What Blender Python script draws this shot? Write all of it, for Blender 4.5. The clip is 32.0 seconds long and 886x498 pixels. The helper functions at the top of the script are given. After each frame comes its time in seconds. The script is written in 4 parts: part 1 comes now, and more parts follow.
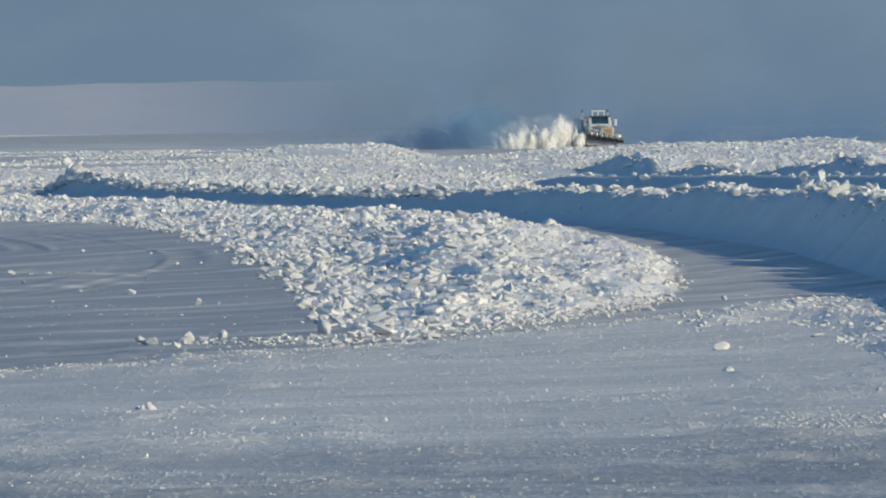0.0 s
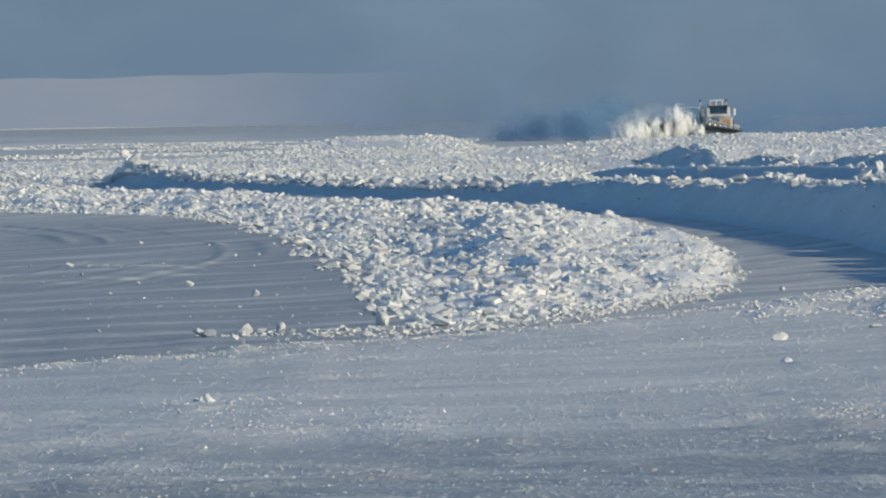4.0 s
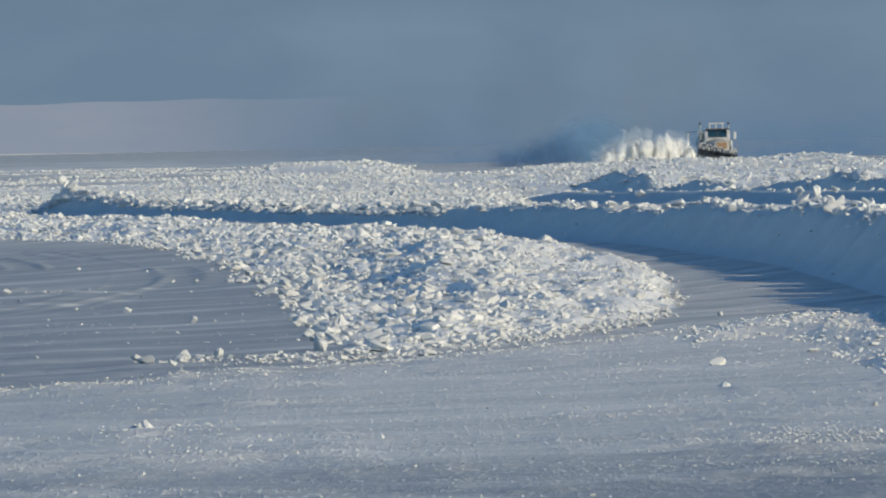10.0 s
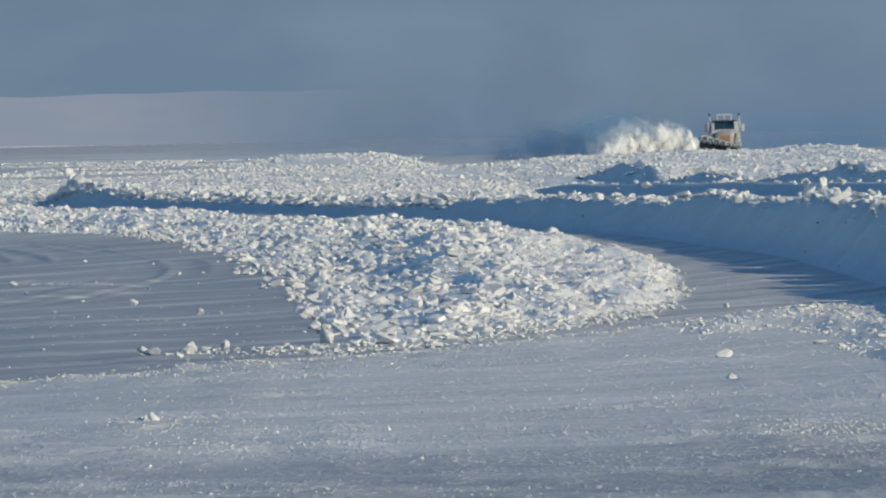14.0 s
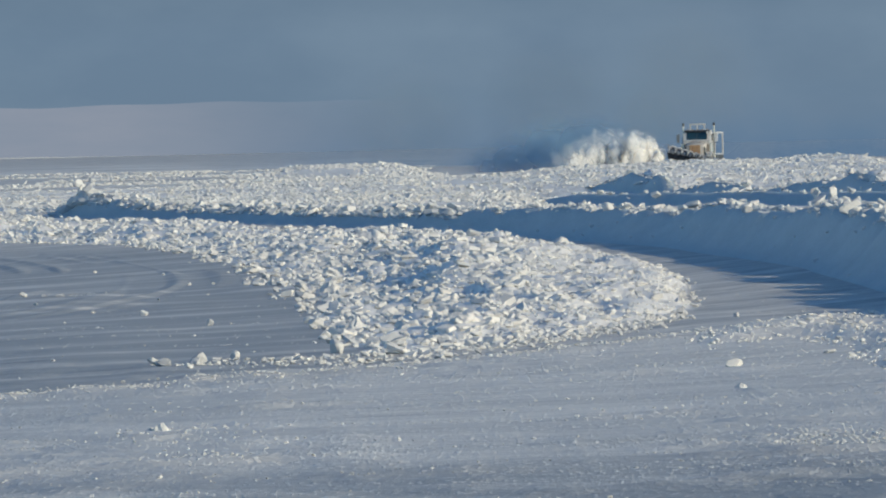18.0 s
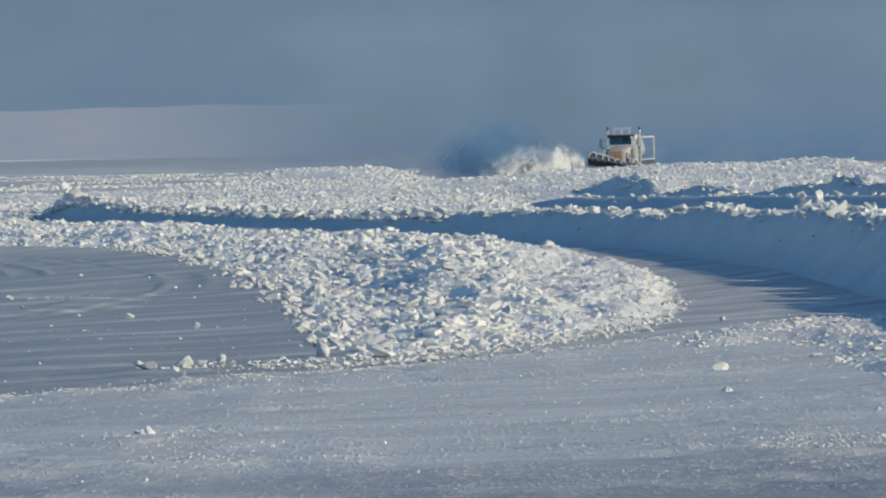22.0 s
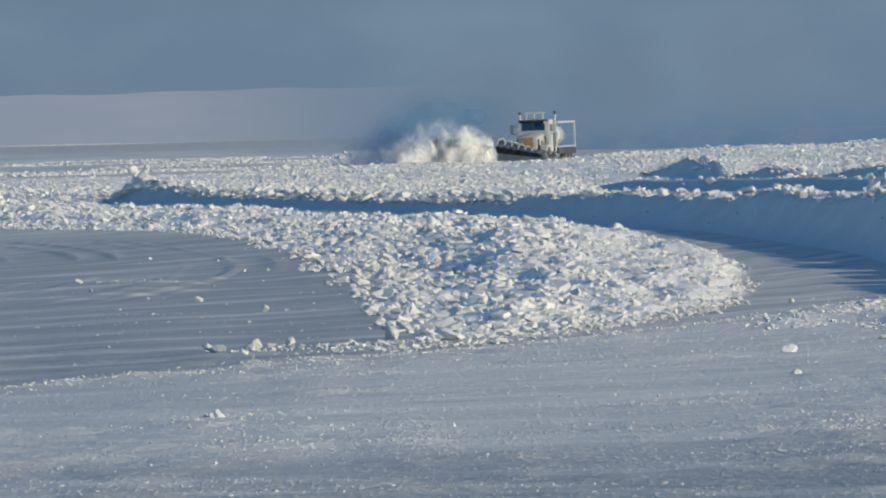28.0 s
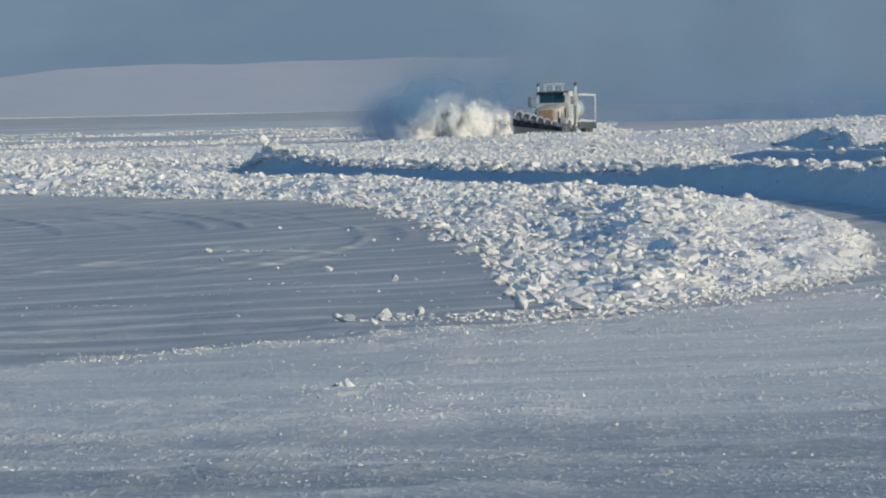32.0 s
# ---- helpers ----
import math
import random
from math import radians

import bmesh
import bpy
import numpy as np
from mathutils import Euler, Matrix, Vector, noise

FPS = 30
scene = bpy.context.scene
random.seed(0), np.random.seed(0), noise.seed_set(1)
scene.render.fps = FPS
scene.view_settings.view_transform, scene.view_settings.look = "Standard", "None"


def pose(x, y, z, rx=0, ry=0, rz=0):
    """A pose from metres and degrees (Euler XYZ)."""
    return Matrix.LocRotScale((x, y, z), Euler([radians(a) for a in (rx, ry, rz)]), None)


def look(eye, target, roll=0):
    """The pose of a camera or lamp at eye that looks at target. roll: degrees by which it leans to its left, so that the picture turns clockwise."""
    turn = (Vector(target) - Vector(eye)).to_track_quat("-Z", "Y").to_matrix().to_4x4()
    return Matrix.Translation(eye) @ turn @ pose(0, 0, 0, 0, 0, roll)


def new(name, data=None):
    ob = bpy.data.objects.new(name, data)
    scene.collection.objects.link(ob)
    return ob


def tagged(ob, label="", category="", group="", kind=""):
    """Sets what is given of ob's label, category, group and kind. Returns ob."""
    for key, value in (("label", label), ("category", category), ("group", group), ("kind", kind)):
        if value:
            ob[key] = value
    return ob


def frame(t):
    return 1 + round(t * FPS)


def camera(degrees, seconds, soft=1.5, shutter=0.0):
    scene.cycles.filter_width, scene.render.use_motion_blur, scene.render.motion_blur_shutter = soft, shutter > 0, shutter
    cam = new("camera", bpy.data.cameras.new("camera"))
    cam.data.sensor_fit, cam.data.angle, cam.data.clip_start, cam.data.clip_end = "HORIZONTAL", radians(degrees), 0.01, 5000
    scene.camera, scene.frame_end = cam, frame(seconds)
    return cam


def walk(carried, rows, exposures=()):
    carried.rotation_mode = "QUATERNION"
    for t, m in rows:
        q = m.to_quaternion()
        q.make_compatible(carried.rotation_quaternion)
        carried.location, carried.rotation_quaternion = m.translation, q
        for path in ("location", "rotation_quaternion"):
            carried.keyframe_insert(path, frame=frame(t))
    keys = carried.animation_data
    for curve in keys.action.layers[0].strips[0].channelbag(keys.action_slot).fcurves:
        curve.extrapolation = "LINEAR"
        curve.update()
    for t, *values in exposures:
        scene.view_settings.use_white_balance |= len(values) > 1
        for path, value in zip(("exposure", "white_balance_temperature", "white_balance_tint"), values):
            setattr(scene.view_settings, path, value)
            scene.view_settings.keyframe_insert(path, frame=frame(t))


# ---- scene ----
# ---- the camera: a long lens held by hand, panning after the truck ----
cam = camera(7.0, 32.0, soft=2.0)
EYE = 2.3
PATH = [
    (0, -0.000, -0.970, 0.90), (0.5, 0.153, -0.928, 0.91), (1, 0.300, -0.825, 0.93),
    (1.5, 0.411, -0.863, 0.95), (2, 0.483, -0.894, 0.99), (2.5, 0.548, -0.970, 1.02),
    (4.5, 0.365, -1.032, 1.04), (5, 0.231, -0.960, 1.06), (5.5, 0.053, -0.976, 1.06),
    (6, -0.074, -1.081, 1.06), (6.5, -0.073, -0.953, 1.07), (7, -0.077, -0.749, 1.08),
    (7.5, -0.131, -0.738, 1.10), (8, -0.097, -0.852, 1.12), (8.5, -0.084, -0.925, 1.15),
    (9, -0.086, -0.878, 1.14), (9.5, -0.081, -0.809, 1.17), (10, -0.038, -0.838, 1.16),
    (10.5, -0.041, -0.786, 1.17), (11, 0.034, -0.893, 1.16), (11.5, 0.134, -0.921, 1.16),
    (12, 0.030, -0.781, 1.16), (12.5, -0.096, -0.747, 1.16), (13, -0.144, -0.791, 1.17),
    (13.5, -0.135, -0.851, 1.18), (14, 0.012, -0.900, 1.19), (14.5, 0.088, -0.789, 1.21),
    (16.5, 0.006, -0.858, 1.24), (17, 0.086, -0.928, 1.26), (17.5, 0.129, -0.904, 1.30),
    (18, 0.088, -0.818, 1.32), (18.5, 0.049, -0.805, 1.33), (19, 0.098, -0.841, 1.34),
    (19.5, 0.150, -0.941, 1.34), (20, 0.218, -0.930, 1.33), (20.5, 0.178, -0.729, 1.31),
    (21, 0.128, -0.717, 1.30), (21.5, 0.035, -0.764, 1.27), (22, -0.020, -0.794, 1.25),
    (22.5, 0.215, -0.895, 1.24), (23, 0.307, -0.906, 1.25), (23.5, 0.328, -0.858, 1.27),
    (24, 0.287, -0.885, 1.28), (24.5, 0.239, -0.879, 1.28), (25, 0.234, -0.872, 1.30),
    (25.5, 0.244, -0.920, 1.33), (27.5, 0.492, -0.957, 1.36), (28, 0.521, -0.918, 1.39),
    (28.5, 0.653, -0.954, 1.44), (29, 0.714, -1.057, 1.43), (29.5, 0.710, -1.061, 1.42),
    (30, 0.764, -0.941, 1.39), (30.5, 1.096, -0.892, 1.37), (31, 1.342, -0.926, 1.33),
    (31.5, 1.509, -1.026, 1.32), (32, 1.548, -1.133, 1.30),
]
walk(cam, [(t, pose(0, 0, EYE, 90 + pitch, lean, yaw)) for t, yaw, pitch, lean in PATH],
     exposures=[(0.0, 0.0, 4930, 1), (32.0, 0.0, 4930, 1)])

# ---- light: a low winter sun and a clear sky ----
SUN_EL, SUN_AZ = 19.0, 118.0     # degrees; azimuth clockwise from +y
sky_world = bpy.data.worlds.new("sky")
scene.world = sky_world
sky_world.use_nodes = True
wn = sky_world.node_tree.nodes
sky = wn.new("ShaderNodeTexSky")
sky.sky_type, sky.sun_disc = "NISHITA", False
sky.sun_elevation, sky.sun_rotation = radians(SUN_EL), radians(SUN_AZ)
sky.air_density, sky.dust_density, sky.ozone_density = 1.0, 0.0, 0.7
wn["Background"].inputs["Strength"].default_value = 0.086
sky_world.node_tree.links.new(sky.outputs[0], wn["Background"].inputs["Color"])
sun = new("sun", bpy.data.lights.new("sun", "SUN"))
sun.data.energy, sun.data.angle, sun.data.color = 4.2, radians(0.5), (1.0, 0.69, 0.36)
a, e = radians(SUN_AZ), radians(SUN_EL)
sun.matrix_world = look(Vector((math.sin(a) * math.cos(e), math.cos(a) * math.cos(e), math.sin(e))) * 50, (0, 0, 0))


# ---- materials ----
def make_mat(name, base, rough=0.6, metal=0.0):
    m = bpy.data.materials.new(name)
    m.use_nodes = True
    b = m.node_tree.nodes["Principled BSDF"]
    b.inputs["Base Color"].default_value = (*base, 1)
    b.inputs["Roughness"].default_value, b.inputs["Metallic"].default_value = rough, metal
    return m, m.node_tree, b


def node(tree, kind, **values):
    n = tree.nodes.new(kind)
    for key, value in values.items():
        n.inputs[key].default_value = value
    return n


def grain(tree, scale, detail=6.0, rough=0.6, stretch=(1, 1, 1)):
    """Noise in metres, on world or object places."""
    co = tree.nodes.new("ShaderNodeTexCoord")
    mp = node(tree, "ShaderNodeMapping", Scale=stretch)
    nz = node(tree, "ShaderNodeTexNoise", Scale=scale, Detail=detail, Roughness=rough)
    tree.links.new(co.outputs["Object"], mp.inputs[0])
    tree.links.new(mp.outputs[0], nz.inputs["Vector"])
    return nz.outputs[0]


def ramp(tree, value, stops):
    r = tree.nodes.new("ShaderNodeValToRGB")
    els = r.color_ramp.elements
    while len(els) < len(stops):
        els.new(0.5)
    for el, (at, col) in zip(els, stops):
        el.position, el.color = at, (*col, 1)
    tree.links.new(value, r.inputs[0])
    return r.outputs[0]


def mixed(tree, a, b, fac, how="MIX"):
    m = tree.nodes.new("ShaderNodeMix")
    m.data_type, m.blend_type = "RGBA", how
    for socket, v in ((m.inputs[0], fac), (m.inputs[6], a), (m.inputs[7], b)):
        if isinstance(v, bpy.types.NodeSocket):
            tree.links.new(v, socket)
        else:
            socket.default_value = v if isinstance(v, float) else (*v, 1)
    return m.outputs[2]


def relief(tree, bsdf, value, strength, distance):
    b = node(tree, "ShaderNodeBump", Strength=strength, Distance=distance)
    tree.links.new(value, b.inputs["Height"])
    tree.links.new(b.outputs[0], bsdf.inputs["Normal"])


def math_node(tree, how, a, b=0.0, c=0.0):
    n = tree.nodes.new("ShaderNodeMath")
    n.operation = how
    for socket, v in zip(n.inputs, (a, b, c)):
        if isinstance(v, bpy.types.NodeSocket):
            tree.links.new(v, socket)
        else:
            socket.default_value = v
    return n.outputs[0]


def drawn(tree, along, across, detail=3.0, rough=0.55, seed=0.0):
    """Noise drawn out along the plough's way over the foreground, which fans round with the distance."""
    co = tree.nodes.new("ShaderNodeTexCoord")
    sep = tree.nodes.new("ShaderNodeSeparateXYZ")
    tree.links.new(co.outputs["Object"], sep.inputs[0])
    x, y = sep.outputs["X"], sep.outputs["Y"]
    lean = math_node(tree, "MULTIPLY_ADD", math_node(tree, "MINIMUM", y, 135.0), 0.048, -2.53)
    v = math_node(tree, "SUBTRACT", y, math_node(tree, "MULTIPLY", x, lean))
    vec = tree.nodes.new("ShaderNodeCombineXYZ")
    tree.links.new(math_node(tree, "MULTIPLY", x, along), vec.inputs[0])
    tree.links.new(math_node(tree, "MULTIPLY", v, across), vec.inputs[1])
    vec.inputs[2].default_value = seed
    nz = node(tree, "ShaderNodeTexNoise", Scale=1.0, Detail=detail, Roughness=rough)
    tree.links.new(vec.outputs[0], nz.inputs["Vector"])
    return nz.outputs[0]


def snow_ground():
    m, t, b = make_mat("snow_ground", (0.8, 0.82, 0.85), 0.55)
    at = t.nodes.new("ShaderNodeAttribute")
    at.attribute_name = "packed"
    torn = t.nodes.new("ShaderNodeAttribute")
    torn.attribute_name = "torn"
    fresh = ramp(t, grain(t, 0.7, 8), [(0.3, (0.80, 0.81, 0.83)), (0.7, (0.90, 0.90, 0.89))])
    # polished snow: broad drawn bands, fine scrapes, thin dark lines of ice
    ice = ramp(t, drawn(t, 0.22, 0.55, 6, 0.6), [(0.34, (0.36, 0.38, 0.41)), (0.5, (0.485, 0.49, 0.505)), (0.66, (0.64, 0.635, 0.63))])
    fine = ramp(t, drawn(t, 0.9, 3.2, 4, 0.62, 3.0), [(0.34, (0.66, 0.69, 0.74)), (0.5, (0.97, 0.97, 0.97)), (0.66, (1.26, 1.25, 1.22))])
    polish_dim = t.nodes.new("ShaderNodeAttribute")
    polish_dim.attribute_name = "icy_dim"
    ice = mixed(t, ice, fine, math_node(t, "MULTIPLY_ADD", polish_dim.outputs["Fac"], -0.85, 1.0), "MULTIPLY")
    line = ramp(t, drawn(t, 0.35, 1.2, 2, 0.5, 9.0), [(0.33, (0.70, 0.73, 0.78)), (0.40, (1, 1, 1))])
    ice = mixed(t, ice, line, 1.0, "MULTIPLY")
    ice = mixed(t, ice, (0.465, 0.47, 0.485), math_node(t, "MULTIPLY", polish_dim.outputs["Fac"], 0.55))
    powdered = ramp(t, drawn(t, 0.22, 0.4, 4, 0.6, 13.0), [(0.50, (0, 0, 0)), (0.68, (0.7,) * 3)])
    ice = mixed(t, ice, mixed(t, ice, (0.69, 0.735, 0.80), 1.0, "MULTIPLY"), polish_dim.outputs["Fac"])
    ice = mixed(t, ice, (0.74, 0.735, 0.73), powdered)
    # small bright flecks of crushed snow, thick in some streaks and absent in others
    fleck = ramp(t, grain(t, 1.0, 2, 0.5, (19.0, 4.6, 1.0)), [(0.56, (0, 0, 0)), (0.62, (1.0,) * 3)])
    where = ramp(t, drawn(t, 0.3, 0.9, 4, 0.6, 5.0), [(0.40, (0.10,) * 3), (0.58, (1.0,) * 3)])
    fleck = mixed(t, fleck, where, 1.0, "MULTIPLY")
    fleck = mixed(t, (0, 0, 0), fleck, math_node(t, "MULTIPLY", torn.outputs["Fac"], math_node(t, "MULTIPLY_ADD", polish_dim.outputs["Fac"], -0.6, 1.0)))
    ice = mixed(t, ice, (0.90, 0.89, 0.87), fleck)
    t.links.new(mixed(t, fresh, ice, at.outputs["Fac"]), b.inputs["Base Color"])
    bumps = math_node(t, "MULTIPLY_ADD", drawn(t, 1.6, 3.0, 4, 0.6, 7.0), math_node(t, "MULTIPLY_ADD", torn.outputs["Fac"], 1.15, 0.05), grain(t, 9.0, 4, 0.62))
    bumps = math_node(t, "MULTIPLY_ADD", fleck, 0.5, bumps)
    relief(t, b, bumps, 0.6, 0.045)
    b.inputs["Specular IOR Level"].default_value = 0.25
    return m


def snow_block_mat():
    m, t, b = make_mat("snow_block", (0.86, 0.87, 0.88), 0.7)
    geo = t.nodes.new("ShaderNodeNewGeometry")
    info = t.nodes.new("ShaderNodeObjectInfo")
    add = t.nodes.new("ShaderNodeMath")
    add.operation = "ADD"
    t.links.new(geo.outputs["Random Per Island"], add.inputs[0])
    t.links.new(info.outputs["Random"], add.inputs[1])
    fr = t.nodes.new("ShaderNodeMath")
    fr.operation = "FRACT"
    t.links.new(add.outputs[0], fr.inputs[0])
    tone = ramp(t, fr.outputs[0], [(0.0, (0.66, 0.665, 0.665)), (0.5, (0.76, 0.755, 0.735)), (1.0, (0.84, 0.83, 0.80))])
    mott = ramp(t, grain(t, 12.0, 6), [(0.3, (0.86, 0.88, 0.92)), (0.7, (1, 1, 1))])
    t.links.new(mixed(t, tone, mott, 1.0, "MULTIPLY"), b.inputs["Base Color"])
    relief(t, b, grain(t, 16.0, 6, 0.65), 0.5, 0.03)
    b.inputs["Specular IOR Level"].default_value = 0.2
    return m


def paint(name, base, rough=0.45, dirt=(0.5, 0.47, 0.42), amount=0.35, metal=0.0):
    m, t, b = make_mat(name, base, rough, metal)
    spots = ramp(t, grain(t, 3.0, 8, 0.65), [(0.42, (0, 0, 0)), (0.7, (amount,) * 3)])
    fine = ramp(t, grain(t, 22.0, 4), [(0.3, (0.88,) * 3), (0.7, (1.0,) * 3)])
    t.links.new(mixed(t, mixed(t, base, dirt, spots), fine, 1.0, "MULTIPLY"), b.inputs["Base Color"])
    relief(t, b, grain(t, 18.0, 5), 0.25, 0.01)
    return m


# the snow again, darker and bluer: the bank's shade put into the colour
def shaded_cut_snow_mat():
    m, t, b = make_mat("shaded_cut_snow", (0.6, 0.64, 0.68), 0.7)
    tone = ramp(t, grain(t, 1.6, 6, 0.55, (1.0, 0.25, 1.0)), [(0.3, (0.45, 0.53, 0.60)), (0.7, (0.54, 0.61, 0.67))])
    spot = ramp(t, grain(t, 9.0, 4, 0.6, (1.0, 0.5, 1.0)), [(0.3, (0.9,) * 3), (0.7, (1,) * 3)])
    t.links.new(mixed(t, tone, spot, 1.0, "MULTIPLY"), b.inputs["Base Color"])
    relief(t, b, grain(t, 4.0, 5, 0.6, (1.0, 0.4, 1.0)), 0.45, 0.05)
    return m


GROUND = snow_ground()
SHADED_CUT = shaded_cut_snow_mat()
SNOW = snow_block_mat()
WHITE = paint("white_paint", (0.66, 0.67, 0.69), 0.4, (0.36, 0.34, 0.31), 0.55)
CREAM = paint("cream_paint", (0.58, 0.57, 0.55), 0.45, (0.36, 0.31, 0.25), 0.6)
TAN = paint("tan_canvas", (0.36, 0.24, 0.13), 0.85, (0.62, 0.52, 0.38), 0.6)
DARK = paint("dark_steel", (0.035, 0.04, 0.05), 0.55, (0.25, 0.27, 0.3), 0.5)
STEEL = paint("grey_steel", (0.25, 0.26, 0.28), 0.4, (0.5, 0.5, 0.5), 0.4, 0.6)
CHROME = paint("dull_chrome", (0.62, 0.62, 0.62), 0.25, (0.6, 0.58, 0.55), 0.4, 0.9)
RUBBER = paint("black_rubber", (0.02, 0.02, 0.022), 0.85, (0.5, 0.52, 0.55), 0.5)
RUST = paint("rusty_red_paint", (0.22, 0.07, 0.04), 0.7, (0.5, 0.4, 0.35), 0.4)
GLASS, _t, _b = make_mat("dark_glass", (0.02, 0.05, 0.08), 0.06)
_b.inputs["Specular IOR Level"].default_value = 0.8
LAMP, _t, _b = make_mat("lamp_glass", (0.45, 0.46, 0.46), 0.1)
TANK, _t, _b = make_mat("milky_plastic", (0.62, 0.68, 0.74), 0.4)


def powder(name, base, glow, dense=None, scale=1.0, ragged=1.0, lumpy=0.8):
    """Airborne snow that lets part of the light through. dense: how thick it hangs in the middle of a puff; it thins out to nothing at its rim."""
    m = bpy.data.materials.new(name)
    m.use_nodes = True
    t = m.node_tree
    t.nodes.remove(t.nodes["Principled BSDF"])
    d, s = node(t, "ShaderNodeBsdfDiffuse", Color=(*base, 1)), node(t, "ShaderNodeBsdfTranslucent", Color=(*base, 1))
    mix, out = t.nodes.new("ShaderNodeMixShader"), t.nodes["Material Output"]
    mix.inputs[0].default_value = glow
    t.links.new(d.outputs[0], mix.inputs[1]), t.links.new(s.outputs[0], mix.inputs[2])
    shade = mix.outputs[0]
    if dense:
        at = t.nodes.new("ShaderNodeAttribute")
        at.attribute_name = "body"
        wisp = grain(t, scale, 6, 0.62, (1.0, 1.0, 0.75))
        b = node(t, "ShaderNodeBump", Strength=lumpy, Distance=0.35 / scale)
        t.links.new(wisp, b.inputs["Height"])
        t.links.new(b.outputs[0], d.inputs["Normal"])
        thick = math_node(t, "MULTIPLY_ADD", math_node(t, "SUBTRACT", wisp, 0.5), ragged * 2.2, at.outputs["Fac"])
        mr = node(t, "ShaderNodeMapRange", **{"From Min": 0.08, "From Max": 0.75, "To Min": 0.0, "To Max": dense})
        mr.interpolation_type = "SMOOTHSTEP"
        t.links.new(thick, mr.inputs["Value"])
        fade = math_node(t, "MULTIPLY", mr.outputs["Result"], math_node(t, "MINIMUM", math_node(t, "MULTIPLY", at.outputs["Fac"], 5.0), 1.0))
        veil, clear = t.nodes.new("ShaderNodeMixShader"), t.nodes.new("ShaderNodeBsdfTransparent")
        t.links.new(fade, veil.inputs[0]), t.links.new(clear.outputs[0], veil.inputs[1]), t.links.new(shade, veil.inputs[2])
        shade = veil.outputs[0]
    t.links.new(shade, out.inputs["Surface"])
    return m


SPRAY = powder("snow_spray", (0.97, 0.97, 0.96), 0.5, 0.93, 1.5, 0.5, 0.12)
FLAKE = powder("snow_flakes", (0.95, 0.95, 0.94), 0.3)
# dust colours carry the spray's blue shade; sunlit snow dust would be white
SHADED_DUST = powder("shaded_dust", (0.22, 0.35, 0.54), 0.5, 0.74, 0.35, 0.18, 0.0)
THIN_SHADED_DUST = powder("thin_shaded_dust", (0.28, 0.36, 0.44), 0.5, 0.26, 0.25, 0.2, 0.0)
OLD_SHADED_DUST = powder("shaded_drift", (0.26, 0.30, 0.34), 0.5, 0.15, 0.12, 0.12, 0.0)


# ---- helpers for shapes ----
def mesh_of(name, verts, faces, mats, smooth=False):
    me = bpy.data.meshes.new(name)
    me.from_pydata([tuple(v) for v in verts], [], [tuple(f) for f in faces])
    for m in mats:
        me.materials.append(m)
    if smooth:
        me.polygons.foreach_set("use_smooth", np.ones(len(me.polygons), bool))
    return me


def tri_mesh(name, verts, tris, mat):
    """A mesh from arrays of places and triangles."""
    me = bpy.data.meshes.new(name)
    verts, tris = np.asarray(verts, np.float32), np.asarray(tris, np.int32)
    me.vertices.add(len(verts)), me.loops.add(tris.size), me.polygons.add(len(tris))
    me.vertices.foreach_set("co", verts.ravel())
    me.loops.foreach_set("vertex_index", tris.ravel())
    me.polygons.foreach_set("loop_start", np.arange(0, tris.size, 3, dtype=np.int32))
    me.polygons.foreach_set("use_smooth", np.zeros(len(tris), bool))
    me.materials.append(mat)
    me.update(calc_edges=True)
    return me


def part(name, bm, material, parent=None, label="", smooth=False):
    me = bpy.data.meshes.new(name)
    bmesh.ops.recalc_face_normals(bm, faces=bm.faces)
    if smooth:
        for fc in bm.faces:
            fc.smooth = True
    bm.to_mesh(me)
    bm.free()
    me.materials.append(material)
    ob = new(name, me)
    ob.parent = parent
    if label:
        tagged(ob, label)
    return ob


def box(centre, size, bevel=0.02, turn=None, bm=None):
    bm = bm or bmesh.new()
    m = Matrix.Translation(centre) @ (turn or Matrix()) @ Matrix.Diagonal((*size, 1))
    vs = bmesh.ops.create_cube(bm, size=1.0, matrix=m)["verts"]
    if bevel:
        es = list({e for v in vs for e in v.link_edges})
        bmesh.ops.bevel(bm, geom=es, offset=min(bevel, min(size) * 0.4), segments=2, affect="EDGES", profile=0.6)
    return bm


def rod(p, q, r, r2=None, n=12, bm=None):
    bm = bm or bmesh.new()
    p, q = Vector(p), Vector(q)
    m = Matrix.Translation((p + q) / 2) @ (q - p).to_track_quat("Z", "Y").to_matrix().to_4x4()
    bmesh.ops.create_cone(bm, cap_ends=True, segments=n, radius1=r, radius2=r if r2 is None else r2, depth=(q - p).length, matrix=m)
    return bm


def slab(outline, y0, y1, axis="x", bevel=0.0):
    """A prism: outline of (a, b) pairs; axis x: (y, z) pairs pulled along x, y: (x, z) along y, z: (x, y) along z."""
    bm = bmesh.new()
    put = {"x": lambda c, u, v: (c, u, v), "y": lambda c, u, v: (u, c, v), "z": lambda c, u, v: (u, v, c)}[axis]
    lo, hi = [bm.verts.new(put(y0, u, v)) for u, v in outline], [bm.verts.new(put(y1, u, v)) for u, v in outline]
    n = len(outline)
    bm.faces.new(lo), bm.faces.new(hi)
    for i in range(n):
        bm.faces.new((lo[i], lo[(i + 1) % n], hi[(i + 1) % n], hi[i]))
    if bevel:
        bmesh.ops.bevel(bm, geom=list(bm.edges), offset=bevel, segments=2, affect="EDGES", profile=0.6)
    return bm


# ---- the shape of the snow, in plan ----
rng = np.random.default_rng(7)


def smooth(lo, hi, v):
    k = np.clip((v - lo) / (hi - lo), 0, 1)
    return k * k * (3 - 2 * k)


